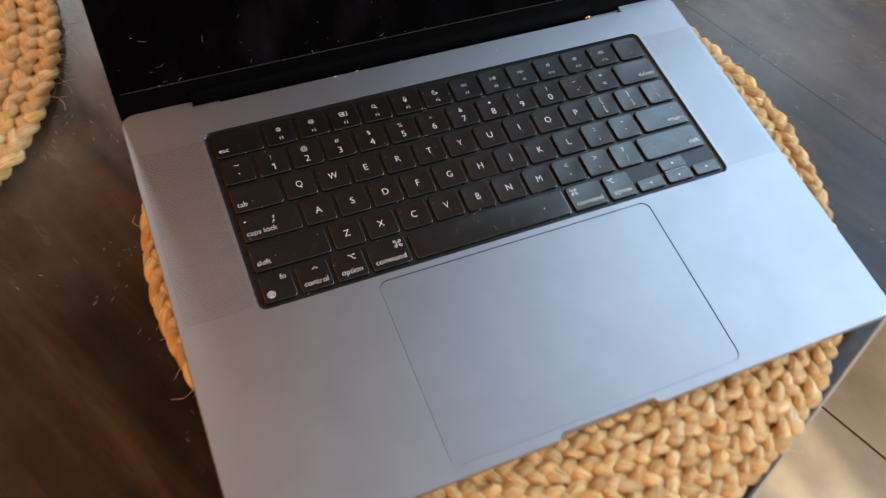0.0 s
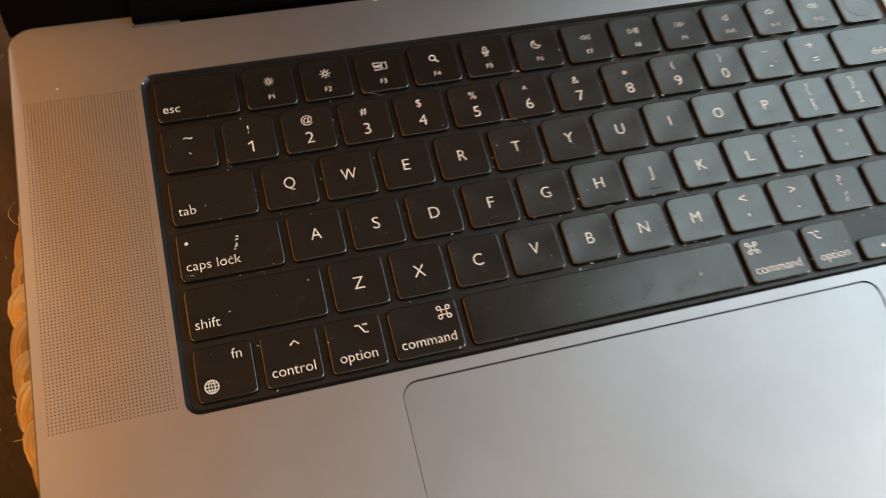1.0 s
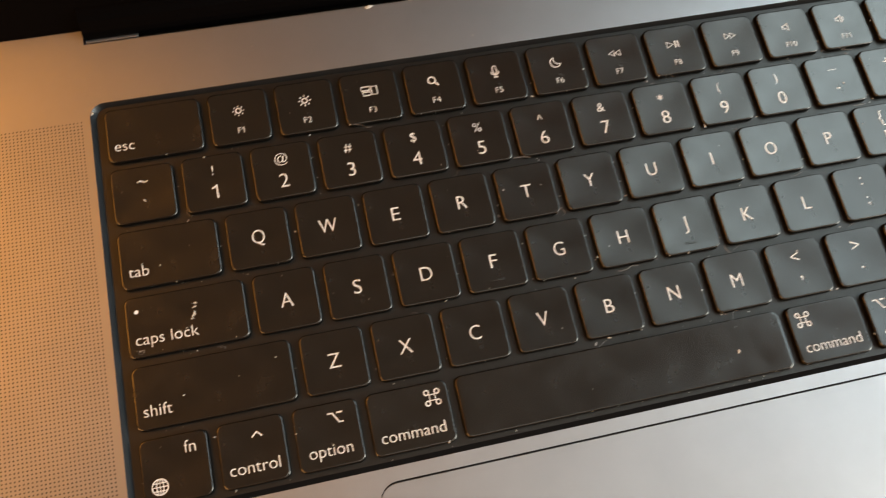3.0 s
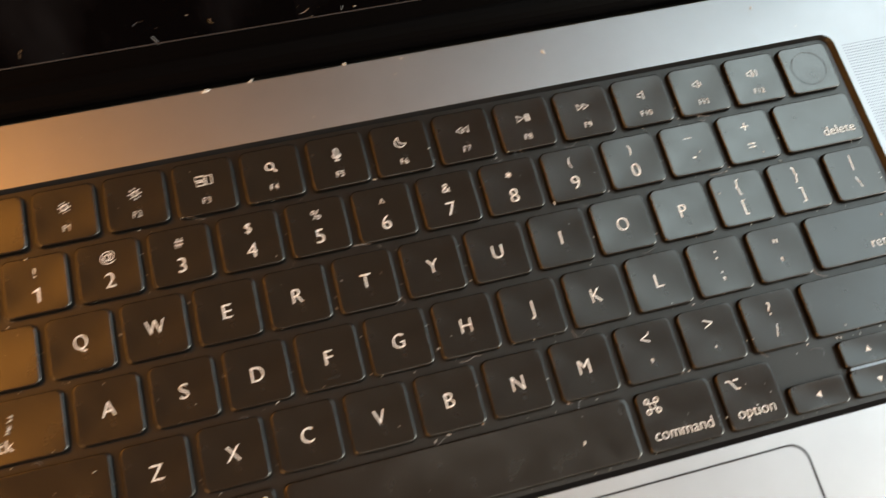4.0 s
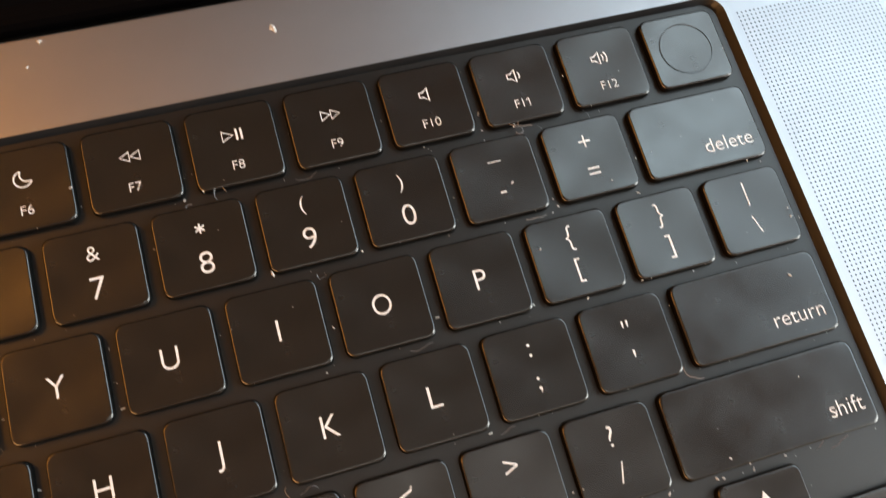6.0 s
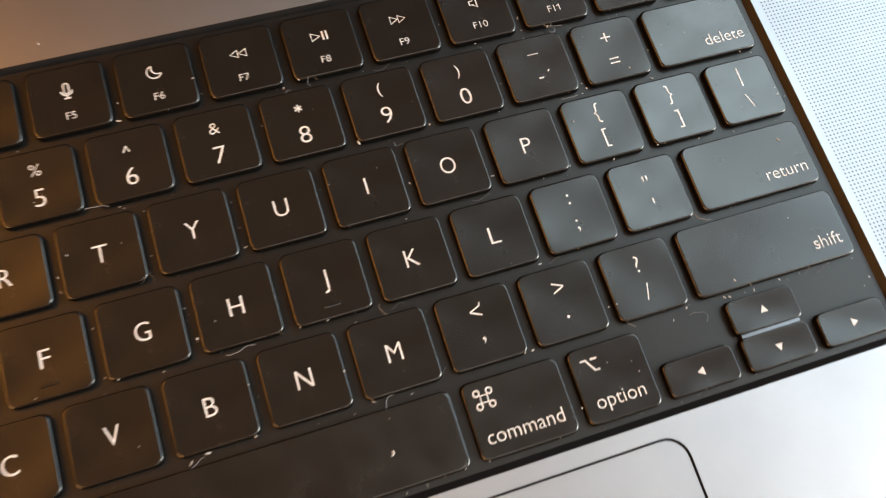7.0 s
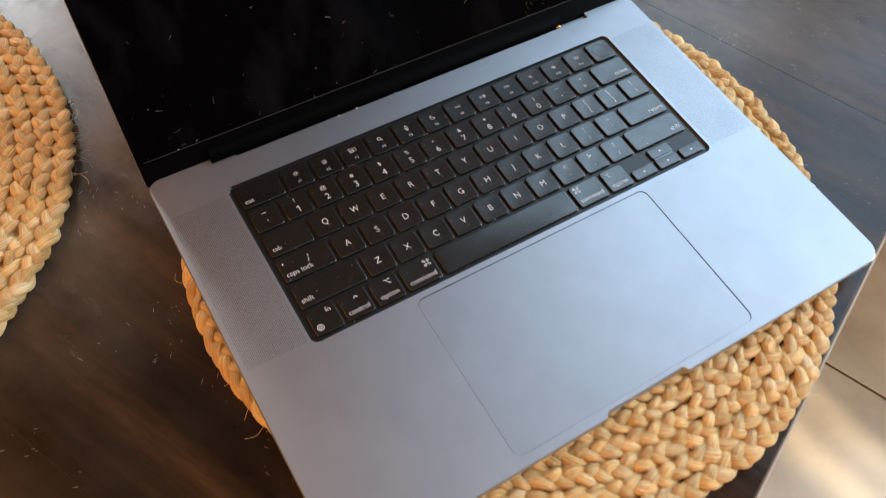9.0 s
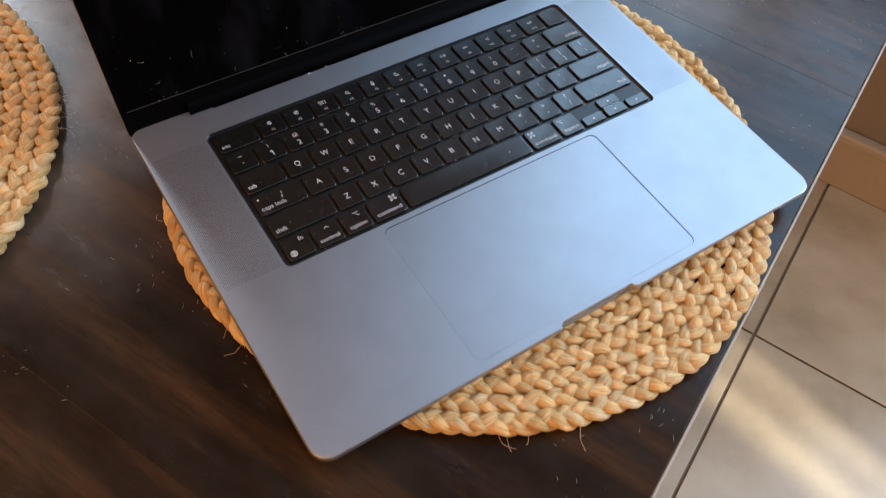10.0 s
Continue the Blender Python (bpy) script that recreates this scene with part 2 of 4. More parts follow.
def slab(pts, z0, z1, bevel=0.0):
    """A plate with the given outline; the upper rim is chamfered."""
    bm = bmesh.new()
    low, top = ring(bm, pts, z0), ring(bm, pts, z1 - bevel)
    skin(bm, low, top)
    if bevel:
        inner = []
        for i, p in enumerate(pts):
            q, o = Vector(pts[i - 1]), Vector(pts[(i + 1) % len(pts)])
            t = (o - q).normalized()
            nrm = Vector((-t.y, t.x))
            inner.append((p[0] + nrm.x * bevel, p[1] + nrm.y * bevel))
        up = ring(bm, inner, z1)
        skin(bm, top, up)
        top = up
    bm.faces.new(top)
    bm.faces.new(low[::-1])
    return bm


# ---------------------------------------------------------------- the room

bm = bmesh.new()
box(bm, D_LOW - 0.15, WALL_D + 0.15, U_LOW - 0.15, U_HIGH + 0.15, -0.12, -0.004)
floor = finish("floor", bm, GROUT)
floor.matrix_world = ROOM
tagged(floor, "beige ceramic tile floor with dark brown grout", "floor", kind="structure")


def wall_with_holes(name, along, a0, a1, at, thick, holes, label):
    """A wall that runs along the room's d or u, with openings (from, to, sill, head) in order along it."""
    bm = bmesh.new()
    spans, p = [], a0
    for h0, h1, z0, z1 in holes:
        spans += [(p, h0, 0, ROOM_Z), (h0, h1, 0, z0), (h0, h1, z1, ROOM_Z)]
        p = h1
    for p0, p1, q0, q1 in spans + [(p, a1, 0, ROOM_Z)]:
        if along == "u":
            box(bm, at, at + thick, p0, p1, q0, q1)
        else:
            box(bm, p0, p1, at, at + thick, q0, q1)
    bmesh.ops.remove_doubles(bm, verts=bm.verts[:], dist=1e-5)
    ob = finish(name, bm, WALL)
    ob.matrix_world = ROOM
    return tagged(ob, label, "wall", kind="structure")


wall_with_holes("wall_east", "u", U_LOW, U_HIGH, WALL_D, 0.14, (FILL_SIDE, WIN_LOW, WIN_EAST), "tan painted wall with bright window openings")
wall_with_holes("wall_south", "d", D_LOW, WALL_D, U_LOW - 0.14, 0.14, (SLIT,), "tan painted wall with a narrow sunlit window")
wall_with_holes("wall_west", "u", U_LOW, U_HIGH, D_LOW - 0.14, 0.14, (FILL_WEST,), "tan painted wall with a wide opening for added fill light")
wall_with_holes("wall_north", "d", D_LOW, WALL_D, U_HIGH, 0.14, (WIN_NORTH,), "tan painted wall with a high window")
bm = bmesh.new()
s0, s1, s2, s3 = FILL_TOP
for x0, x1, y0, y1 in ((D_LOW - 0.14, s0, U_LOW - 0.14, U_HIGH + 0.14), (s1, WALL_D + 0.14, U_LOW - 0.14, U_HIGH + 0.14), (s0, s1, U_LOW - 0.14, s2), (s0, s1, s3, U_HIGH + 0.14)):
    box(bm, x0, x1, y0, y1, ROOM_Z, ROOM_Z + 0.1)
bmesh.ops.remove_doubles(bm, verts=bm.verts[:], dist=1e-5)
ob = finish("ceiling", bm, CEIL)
ob.matrix_world = ROOM
tagged(ob, "brown painted ceiling with a square opening added for fill light", "ceiling", kind="structure")


def window(name, along, a0, a1, z0, z1, at, label, bars):
    w = thing(name, ROOM, label, "window", kind="structure")
    def bar(nm, p0, p1, q0, q1, depth=0.05):
        bm = bmesh.new()
        if along == "u":
            box(bm, at, at + depth, p0, p1, q0, q1, 0.004)
        else:
            box(bm, p0, p1, at, at + depth, q0, q1, 0.004)
        part(nm, bm, TRIM, w)
    t = 0.035
    bar("window_frame", a0 + 0.001, a0 + t, z0 + 0.001, z1 - 0.001)
    bar("window_frame", a1 - t, a1 - 0.001, z0 + 0.001, z1 - 0.001)
    bar("window_frame", a0 + t, a1 - t, z0 + 0.001, z0 + t)
    bar("window_frame", a0 + t, a1 - t, z1 - t, z1 - 0.001)
    for p in bars:
        bar("mullion", p - 0.012, p + 0.012, z0 + t, z1 - t)
    return w


window("window_1", "u", *WIN_EAST, WALL_D + 0.07, "bright window with cream frame in the tan wall", [])
window("window_2", "u", *FILL_SIDE, WALL_D + 0.07, "unseen tall window with cream frame, added for fill light", [])
window("window_5", "d", *WIN_NORTH, U_HIGH + 0.07, "high window with cream frame behind the table", [])
window("window_6", "u", *WIN_LOW, WALL_D + 0.07, "low bright window with cream frame", [])
window("window_3", "u", *FILL_WEST, D_LOW - 0.13, "unseen wide window with cream frame, added for fill light", [])
window("window_4", "d", *SLIT, U_LOW - 0.10, "narrow window with one upright mullion", [-0.02])

# skirting board on the wall beside the table, with a rounded bead on top
bm = bmesh.new()
box(bm, WALL_D - 0.014, WALL_D - 0.0005, U_LOW + 0.01, U_HIGH - 0.01, 0.0, 0.105, 0.003)
box(bm, WALL_D - 0.022, WALL_D - 0.0005, U_LOW + 0.01, U_HIGH - 0.01, 0.1055, 0.127, 0.006)
ob = finish("baseboard", bm, TRIM)
ob.matrix_world = ROOM
tagged(ob, "cream painted skirting board with rounded bead", "skirting board", kind="structure")

# ---------------------------------------------------------------- the table
TABLE_Z = 0.75
T_D0, T_D1, T_U0, T_U1 = -1.236, 0.732, -0.1855, 0.76
table = thing("table", ROOM, "dark brown stained wooden plank table with worn edges", "table")
joints = [-1.236, -0.99, -0.744, -0.498, -0.252, -0.006, 0.24, 0.486, 0.732]
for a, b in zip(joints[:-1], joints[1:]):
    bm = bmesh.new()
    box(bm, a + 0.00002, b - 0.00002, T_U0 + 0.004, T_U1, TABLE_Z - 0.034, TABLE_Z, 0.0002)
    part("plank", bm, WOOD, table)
bm = bmesh.new()
box(bm, T_D0, T_D1, T_U0 + 0.0015, T_U0 + 0.0035, TABLE_Z - 0.034, TABLE_Z - 0.0005, 0.0012)
part("edge_strip", bm, WORN, table, "pale worn edge strip")
for y0 in (T_U0 + 0.06, T_U1 - 0.085):
    bm = bmesh.new()
    box(bm, T_D0 + 0.1, T_D1 - 0.1, y0, y0 + 0.025, TABLE_Z - 0.115, TABLE_Z - 0.0345, 0.002)
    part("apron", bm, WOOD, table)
for x in (T_D0 + 0.08, T_D1 - 0.08):
    for y in (T_U0 + 0.10, T_U1 - 0.12):
        bm = bmesh.new()
        box(bm, x - 0.035, x + 0.035, y - 0.01, y + 0.06, 0.0, TABLE_Z - 0.1155, 0.004)
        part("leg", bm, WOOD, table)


# ---------------------------------------------------------------- jute placemats
MAT_R, MAT_H = 0.1975, 0.0085


def braid_meshes(radius, pitch, seed):
    """Three strands, plaited into flat braids that are laid in rounds from the rim to the middle."""
    rng = np.random.default_rng(seed)
    rounds = int((radius - 0.012) / pitch)
    lam = 0.031
    theta, rad, dist, phase, cut = [], [], [], [], []
    far = turns = 0.0
    for k in range(rounds):
        r = radius - 0.0062 - k * pitch
        cycles = max(2, round(2 * np.pi * r / lam))
        n = cycles * 16
        a = np.linspace(0, 2 * np.pi, n + 1)
        theta.append(a), rad.append(np.full(n + 1, r)), dist.append(far + a * r), phase.append(2 * np.pi * turns + a * cycles + k * 2.1)
        cut.append(n + 1)
        far, turns = far + 2 * np.pi * r, turns + cycles
    theta, rad, dist, drift = (np.concatenate(x) for x in (theta, rad, dist, phase))
    count = len(theta)
    ends = np.cumsum(cut) - 1
    closed = np.sin(theta / 2) ** 0.5
    wob = lambda s, a: closed * sum(a * np.sin(dist * f + p) for f, p in zip(rng.uniform(60, 420, 6), rng.uniform(0, 6.3, 6))) * s
    meshes = []
    drift = drift + wob(0.13, 1.0)
    for k in range(3):
        ph = drift + 2 * np.pi * k / 3
        side = 0.0034 * np.sin(ph) + wob(0.00040, 1.0)
        up = 0.0019 * np.sin(2 * ph + 0.3) + wob(0.00012, 1.0)
        wide = 0.0035 * (1 + 0.10 * np.cos(2 * ph)) + wob(0.00042, 1.0)
        tall = 0.0028 + wob(0.00010, 1.0)
        r = rad + side
        cx, cy, cz = r * np.cos(theta), r * np.sin(theta), up
        c = np.stack([cx, cy, cz], 1)
        t = np.gradient(c, axis=0)
        for e in ends:                       # no tangent runs from one round into the next
            t[e] = c[e] - c[e - 1]
            if e + 2 < count:
                t[e + 1] = c[e + 2] - c[e + 1]
        t /= np.linalg.norm(t, axis=1)[:, None]
        n1 = np.cross(t, [0, 0, 1.0])
        n1 /= np.linalg.norm(n1, axis=1)[:, None]
        n2 = np.cross(n1, t)
        sec = 10
        ang = np.arange(sec) * 2 * np.pi / sec
        lump = 1 + 0.05 * np.sin(3 * ang[None] + dist[:, None] * 170)
        v = c[:, None] + n1[:, None] * (wide[:, None] * lump * np.cos(ang))[..., None] + n2[:, None] * (tall[:, None] * lump * np.sin(ang))[..., None]
        z = v[..., 2]
        lo, hi = -0.0043, 0.0043
        v[..., 2] = np.clip((z - lo) / (hi - lo), 0.0, 1.15) * MAT_H
        rows_in = np.setdiff1d(np.arange(count - 1), ends)
        i = rows_in[:, None] * sec
        j = np.arange(sec)[None]
        faces = np.stack([i + j, i + (j + 1) % sec, i + sec + (j + 1) % sec, i + sec + j], -1).reshape(-1, 4)
        me = bpy.data.meshes.new("strand")
        me.from_pydata(v.reshape(-1, 3).tolist(), [], faces.tolist())
        uv = me.uv_layers.new(name="UVMap")
        ui = np.repeat(dist[rows_in], sec)
        u2 = np.repeat(dist[rows_in + 1], sec)
        va = np.tile(np.arange(sec) / sec, len(rows_in))
        vb = va + 1 / sec
        twist = 9.0
        co = np.stack([np.stack([ui, va + ui * twist], 1), np.stack([ui, vb + ui * twist], 1), np.stack([u2, vb + u2 * twist], 1), np.stack([u2, va + u2 * twist], 1)], 1)
        co = co * [1.0, 1.0] + [7.3 * k, 0.0]
        uv.data.foreach_set("uv", co.reshape(-1))
        me.polygons.foreach_set("use_smooth", [True] * len(me.polygons))
        me.materials.append(JUTE[k])
        meshes.append(me)
    return meshes


STRANDS = braid_meshes(MAT_R, 0.0108, 5)


def stray_fibres(seed, count, arcs):
    """Hair-thin fibres that stick out of the rim and lie on the table."""
    rng = random.Random(seed)
    bm = bmesh.new()
    for _ in range(count):
        a0, a1 = rng.choice(arcs)
        a = radians(rng.uniform(a0, a1))
        p = Vector((math.cos(a), math.sin(a), 0)) * (MAT_R - 0.004) + Vector((0, 0, rng.uniform(0.002, 0.007)))
        head = a + rng.uniform(-1.2, 1.2)
        curl = rng.uniform(-160, 160)
        step = rng.uniform(0.0006, 0.0018)
        prev = None
        w = rng.uniform(0.00007, 0.00012)
        for k in range(12):
            across = Vector((-math.sin(head), math.cos(head), 0)) * w
            now = [bm.verts.new(p + across), bm.verts.new(p - across), bm.verts.new(p + Vector((0, 0, 1.5 * w)))]
            if prev:
                for i in range(3):
                    bm.faces.new((prev[i], prev[(i + 1) % 3], now[(i + 1) % 3], now[i]))
            prev = now
            p = p + Vector((math.cos(head), math.sin(head), 0)) * step
            p.z = max(0.0004, p.z - step * 0.35)
            head += curl * step + rng.uniform(-0.25, 0.25)
    return bm


def frizz(seed, count):
    """Short broken fibres that stand off the top of the braid."""
    rng = random.Random(seed)
    bm = bmesh.new()
    for _ in range(count):
        a, r = rng.uniform(0, 6.283), MAT_R * math.sqrt(rng.uniform(0.12, 0.99))
        p = Vector((r * math.cos(a), r * math.sin(a), MAT_H * rng.uniform(0.86, 0.98)))
        head, lift = rng.uniform(0, 6.283), rng.uniform(-0.1, 0.5)
        w, step, prev = rng.uniform(0.00008, 0.00016), rng.uniform(0.0006, 0.0015), None
        for k in range(5):
            across = Vector((-math.sin(head), math.cos(head), 0)) * w * (1 - k / 6)
            now = [bm.verts.new(p + across), bm.verts.new(p - across), bm.verts.new(p + Vector((0, 0, 1.4 * w)))]
            if prev:
                for i in range(3):
                    bm.faces.new((prev[i], prev[(i + 1) % 3], now[(i + 1) % 3], now[i]))
            prev = now
            p = p + Vector((math.cos(head), math.sin(head), lift)) * step
            head += rng.uniform(-0.4, 0.4)
            lift -= 0.16
    return bm


def placemat(x, y, spin, label, seed, arcs, count):
    e = thing("placemat", pose(x, y, TABLE_Z + 0.0006, 0, 0, spin), label, "placemat", "round jute placemats")
    for me in STRANDS:
        o = new("strand", me)
        o.parent = e
    f = part("loose_fibre", stray_fibres(seed, count, arcs), FIBRE, e, "thin loose jute fibres at the rim")
    f["kind"] = "stuff"
    f = part("fuzz", frizz(seed + 40, 2600), FIBRE, e, "short broken fibres on the braid")
    f["kind"] = "stuff"
    return e


placemat(0.0108, 0.0219, 205, "round braided jute placemat under the laptop", 3, [(0, 360)], 26)
placemat(-0.3935, 0.2435, 20, "round braided jute placemat beside the laptop on the table", 9, [(0, 360), (-46, -26), (-46, -26)], 40)

# pale scratches in the lacquer, in small groups of short parallel strokes
def scratches(count, seed):
    rng = random.Random(seed)
    verts, faces = [], []
    for _ in range(count):
        d, u = rng.uniform(-0.62, 0.68), rng.uniform(-0.17, 0.55)
        lean = rng.uniform(0, 3.14)
        size = rng.uniform(0.4, 1.0)
        if d < -0.12 and u < 0.10 and rng.random() < 0.85:
            continue
        for _ in range(rng.choice((1, 1, 2, 5, 9))):
            x, y = d + rng.gauss(0, 0.006), u + rng.gauss(0, 0.006)
            a = lean + rng.gauss(0, 0.25)
            ln, w = size * rng.uniform(0.0005, 0.0030), rng.uniform(0.00008, 0.00020)
            tx, ty = math.cos(a), math.sin(a)
            n = len(verts)
            verts += [(x - tx * ln, y - ty * ln, TABLE_Z + 0.00012), (x - ty * w, y + tx * w, TABLE_Z + 0.00012), (x + tx * ln, y + ty * ln, TABLE_Z + 0.00012), (x + ty * w, y - tx * w, TABLE_Z + 0.00012)]
            faces.append((n, n + 1, n + 2, n + 3))
    me = bpy.data.meshes.new("scratches")
    me.from_pydata(verts, [], faces)
    me.materials.append(SCRATCH)
    ob = new("scratches", me)
    ob.parent = table
    return tagged(ob, "pale scratches and specks in the lacquer", kind="stuff")


scratches(900, 21)

# ---------------------------------------------------------------- the laptop
DECK = 0.770
PITCH, ROW = 0.0188, 0.0184
HALF, FRONT, BACK, CUT_Y, CUT_X = 0.1778, -0.1205, 0.1272, 0.1225, 0.1390
BASE_Z = 0.7600 - DECK
laptop = thing("laptop", pose(0, 0, DECK), "open grey aluminium laptop with black keyboard, standing on a jute mat", "laptop")

# top plate with openings for keyboard and trackpad
outline = []
R = 0.0105
RB = 0.0080
outline += [(HALF - RB + RB * math.cos(radians(a)), BACK - RB + RB * math.sin(radians(a))) for a in range(0, 91, 9)]
outline += [(CUT_X, BACK), (CUT_X, CUT_Y), (-CUT_X, CUT_Y), (-CUT_X, BACK)]
outline += [(-HALF + RB + RB * math.cos(radians(a)), BACK - RB + RB * math.sin(radians(a))) for a in range(90, 181, 9)]
outline += [(-HALF + R + R * math.cos(radians(a)), FRONT + R + R * math.sin(radians(a))) for a in range(180, 271, 9)]
NX, ND = 0.0265, 0.0030
outline += [(-NX - 0.002, FRONT), (-NX - 0.0008, FRONT + 0.0004), (-NX + 0.0006, FRONT + ND * 0.8), (-NX + 0.002, FRONT + ND),
            (NX - 0.002, FRONT + ND), (NX - 0.0006, FRONT + ND * 0.8), (NX + 0.0008, FRONT + 0.0004), (NX + 0.002, FRONT)]
outline += [(HALF - R + R * math.cos(radians(a)), FRONT + R + R * math.sin(radians(a))) for a in range(270, 361, 9)]
WX, WY0, WY1, WR = 0.1388, -0.0109, 0.1027, 0.0042
PX, PY0, PY1, PR = 0.0796, -0.1145, -0.0149, 0.0050
bm = bmesh.new()
rim = 0.0005
lower = ring(bm, outline, -rim)
upper = ring(bm, [(x * (1 - rim / HALF), y - rim * math.copysign(1, y - 0.0)) for x, y in outline], 0)
skin(bm, lower, upper)
well = ring(bm, rounded(-WX, WX, WY0, WY1, WR), 0)
pad_hole = ring(bm, rounded(-PX - 0.00010, PX + 0.0005, PY0 - 0.00008, PY1 + 0.00045, PR), 0)
edges = loop_edges(bm, upper) + loop_edges(bm, well) + loop_edges(bm, pad_hole)
bmesh.ops.triangle_fill(bm, use_beauty=True, use_dissolve=False, edges=edges, normal=(0, 0, 1))
side = lower
for drop, inset in ((0.0042, 0.0), (0.0058, 0.0006), (0.0068, 0.0016), (0.0074, 0.0030)):
    low = ring(bm, [(x * (1 - inset / HALF), y - inset * math.copysign(1, y)) for x, y in outline], -drop)
    skin(bm, low, side)
    side = low
part("deck", bm, ALU, laptop, "space grey aluminium top case")

bm = slab(rounded(-HALF + 0.0032, HALF - 0.0032, FRONT + 0.0032, CUT_Y - 0.0002, R - 0.003), BASE_Z, BASE_Z + 0.0026)
part("bottom_case", bm, ALU, laptop)
for x in (-0.14, 0.14):
    for y in (-0.095, 0.095):
        bm = bmesh.new()
        bmesh.ops.create_cone(bm, cap_ends=True, segments=20, radius1=0.006, radius2=0.0065, depth=0.0011, matrix=Matrix.Translation((x, y, BASE_Z - 0.00055)))
        part("rubber_foot", bm, GAP, laptop, "black rubber foot")

bm = bmesh.new()
WELL_Z = -0.0016
a = ring(bm, rounded(-WX, WX, WY0, WY1, WR), 0)
b = ring(bm, rounded(-WX + 0.0013, WX - 0.0013, WY0 + 0.0015, WY1 - 0.0008, WR - 0.0008), WELL_Z)
skin(bm, a, b, 1)
bm.faces.new(b)
part("keyboard_well", bm, [WELL, CHAMFER], laptop, "recessed black keyboard tray")
bm = bmesh.new()
box(bm, -PX - 0.001, PX + 0.001, PY0 - 0.001, PY1 + 0.001, -0.0016, -0.0009)
part("trackpad_gap", bm, GAP, laptop)
part("trackpad", slab(rounded(-PX, PX, PY0, PY1, PR - 0.0003), -0.0008, -0.00016, 0.00009), PAD, laptop, "large smooth grey trackpad")

# speaker grilles: rows of tiny holes on both sides of the keyboard
def grille(x0, x1, y0, y1, step):
    verts, faces = [], []
    for r in range(int((y1 - y0) / step) + 1):
        for c in range(int((x1 - x0) / step) + 1):
            base = len(verts)
            for k in range(6):
                a = k * math.pi / 3
                verts.append((x0 + c * step + 0.00021 * math.cos(a), y0 + r * step + 0.00021 * math.sin(a), 0.00004))
            faces.append(tuple(range(base, base + 6)))
    me = bpy.data.meshes.new("speaker_grille")
    me.from_pydata(verts, [], faces)
    me.materials.append(HOLE)
    ob = new("speaker_grille", me)
    ob.parent = laptop
    return tagged(ob, "field of tiny round speaker holes", kind="stuff")


grille(-0.1742, -0.1412, -0.0075, 0.0975, 0.0010)
grille(0.1412, 0.1742, -0.0075, 0.0975, 0.0010)

# hinge: black barrel cover in the cut-out, with the metal knuckles at its ends
HY, HZ, LEAN = 0.1318, 0.7775 - DECK, 63.0
bm = bmesh.new()
prof = []
for k in range(13):
    a = radians(-80 + 170 * k / 12)
    prof.append((0.1309 - 0.0070 * math.cos(a), 0.0002 + 0.0062 * math.sin(a)))
rows_ = [[bm.verts.new((x, y, z)) for y, z in prof] for x in (-CUT_X + 0.0008, 0.1163)]
for i in range(12):
    bm.faces.new((rows_[0][i], rows_[0][i + 1], rows_[1][i + 1], rows_[1][i]))
bm.faces.new(rows_[0])
bm.faces.new(rows_[1][::-1])
part("hinge_cover", bm, HINGE, laptop, "black hinge cover", smooth=False)
bm = bmesh.new()
box(bm, -CUT_X + 0.0006, CUT_X - 0.0006, CUT_Y + 0.0002, CUT_Y + 0.0100, BASE_Z + 0.0036, BASE_Z + 0.0050)
part("hinge_channel", bm, GAP, laptop, "dark floor of the hinge channel")
for x0, x1, y0, y1, z0, z1 in ((0.1168, 0.1384, 0.1230, 0.1262, -0.0040, -0.0026), (-0.1382, -0.1235, 0.1231, 0.1262, -0.0020, -0.0009)):
    bm = bmesh.new()
    box(bm, x0, x1, y0, y1, z0, z1, 0.0003)
    part("hinge_plate", bm, ALU, laptop, "bare metal hinge plate")
bm = bmesh.new()
bmesh.ops.create_uvsphere(bm, u_segments=14, v_segments=8, radius=0.0017, matrix=Matrix.Translation((0.1145, 0.1240, -0.0004)) @ Matrix.Diagonal((1.2, 0.8, 0.8, 1)))
part("hinge_pin", bm, BRASS, laptop, "small brass hinge pin", smooth=True)

# lid: frame, glass with its black border, screen
lid = new("lid")
lid.parent = laptop
lid.matrix_local = pose(0, HY, HZ, LEAN, 0, 0)
lid["label"] = "black screen lid tilted back"
LID_H, LID_T = 0.2440, 0.0042
part("lid_shell", slab(lid_outline(0), -LID_T, -0.0006), ALU, lid)
part("screen_glass", slab(lid_outline(0.0008), -0.0006, 0.0002, 0.0002), SCREEN, lid, "dusty glossy black screen, switched off")
bm = bmesh.new()
box(bm, -HALF + 0.0004, HALF - 0.0004, -0.0112, 0.0030, 0.00025, 0.0010, 0.0003)
part("chin_strip", bm, HINGE, lid, "matt black strip below the screen")
bm = bmesh.new()
pts_o = lid_outline(0.0002)
pts_i = lid_outline(0.0010)
o0, o1, i1, i0 = (ring(bm, p, z) for p, z in ((pts_o, -0.0004), (pts_o, 0.0006), (pts_i, 0.0006), (pts_i, -0.0004)))
skin(bm, o0, o1), skin(bm, o1, i1), skin(bm, i1, i0)
part("screen_gasket", bm, HINGE, lid)


# grey strip paints the glint along the lower edge of the glass
bm = bmesh.new()
box(bm, -HALF + 0.004, HALF - 0.004, 0.0031, 0.0034, 0.00022, 0.00042)
part("glass_edge", bm, EDGE_GLINT, lid, "thin lower edge of the screen glass, its glint painted grey")


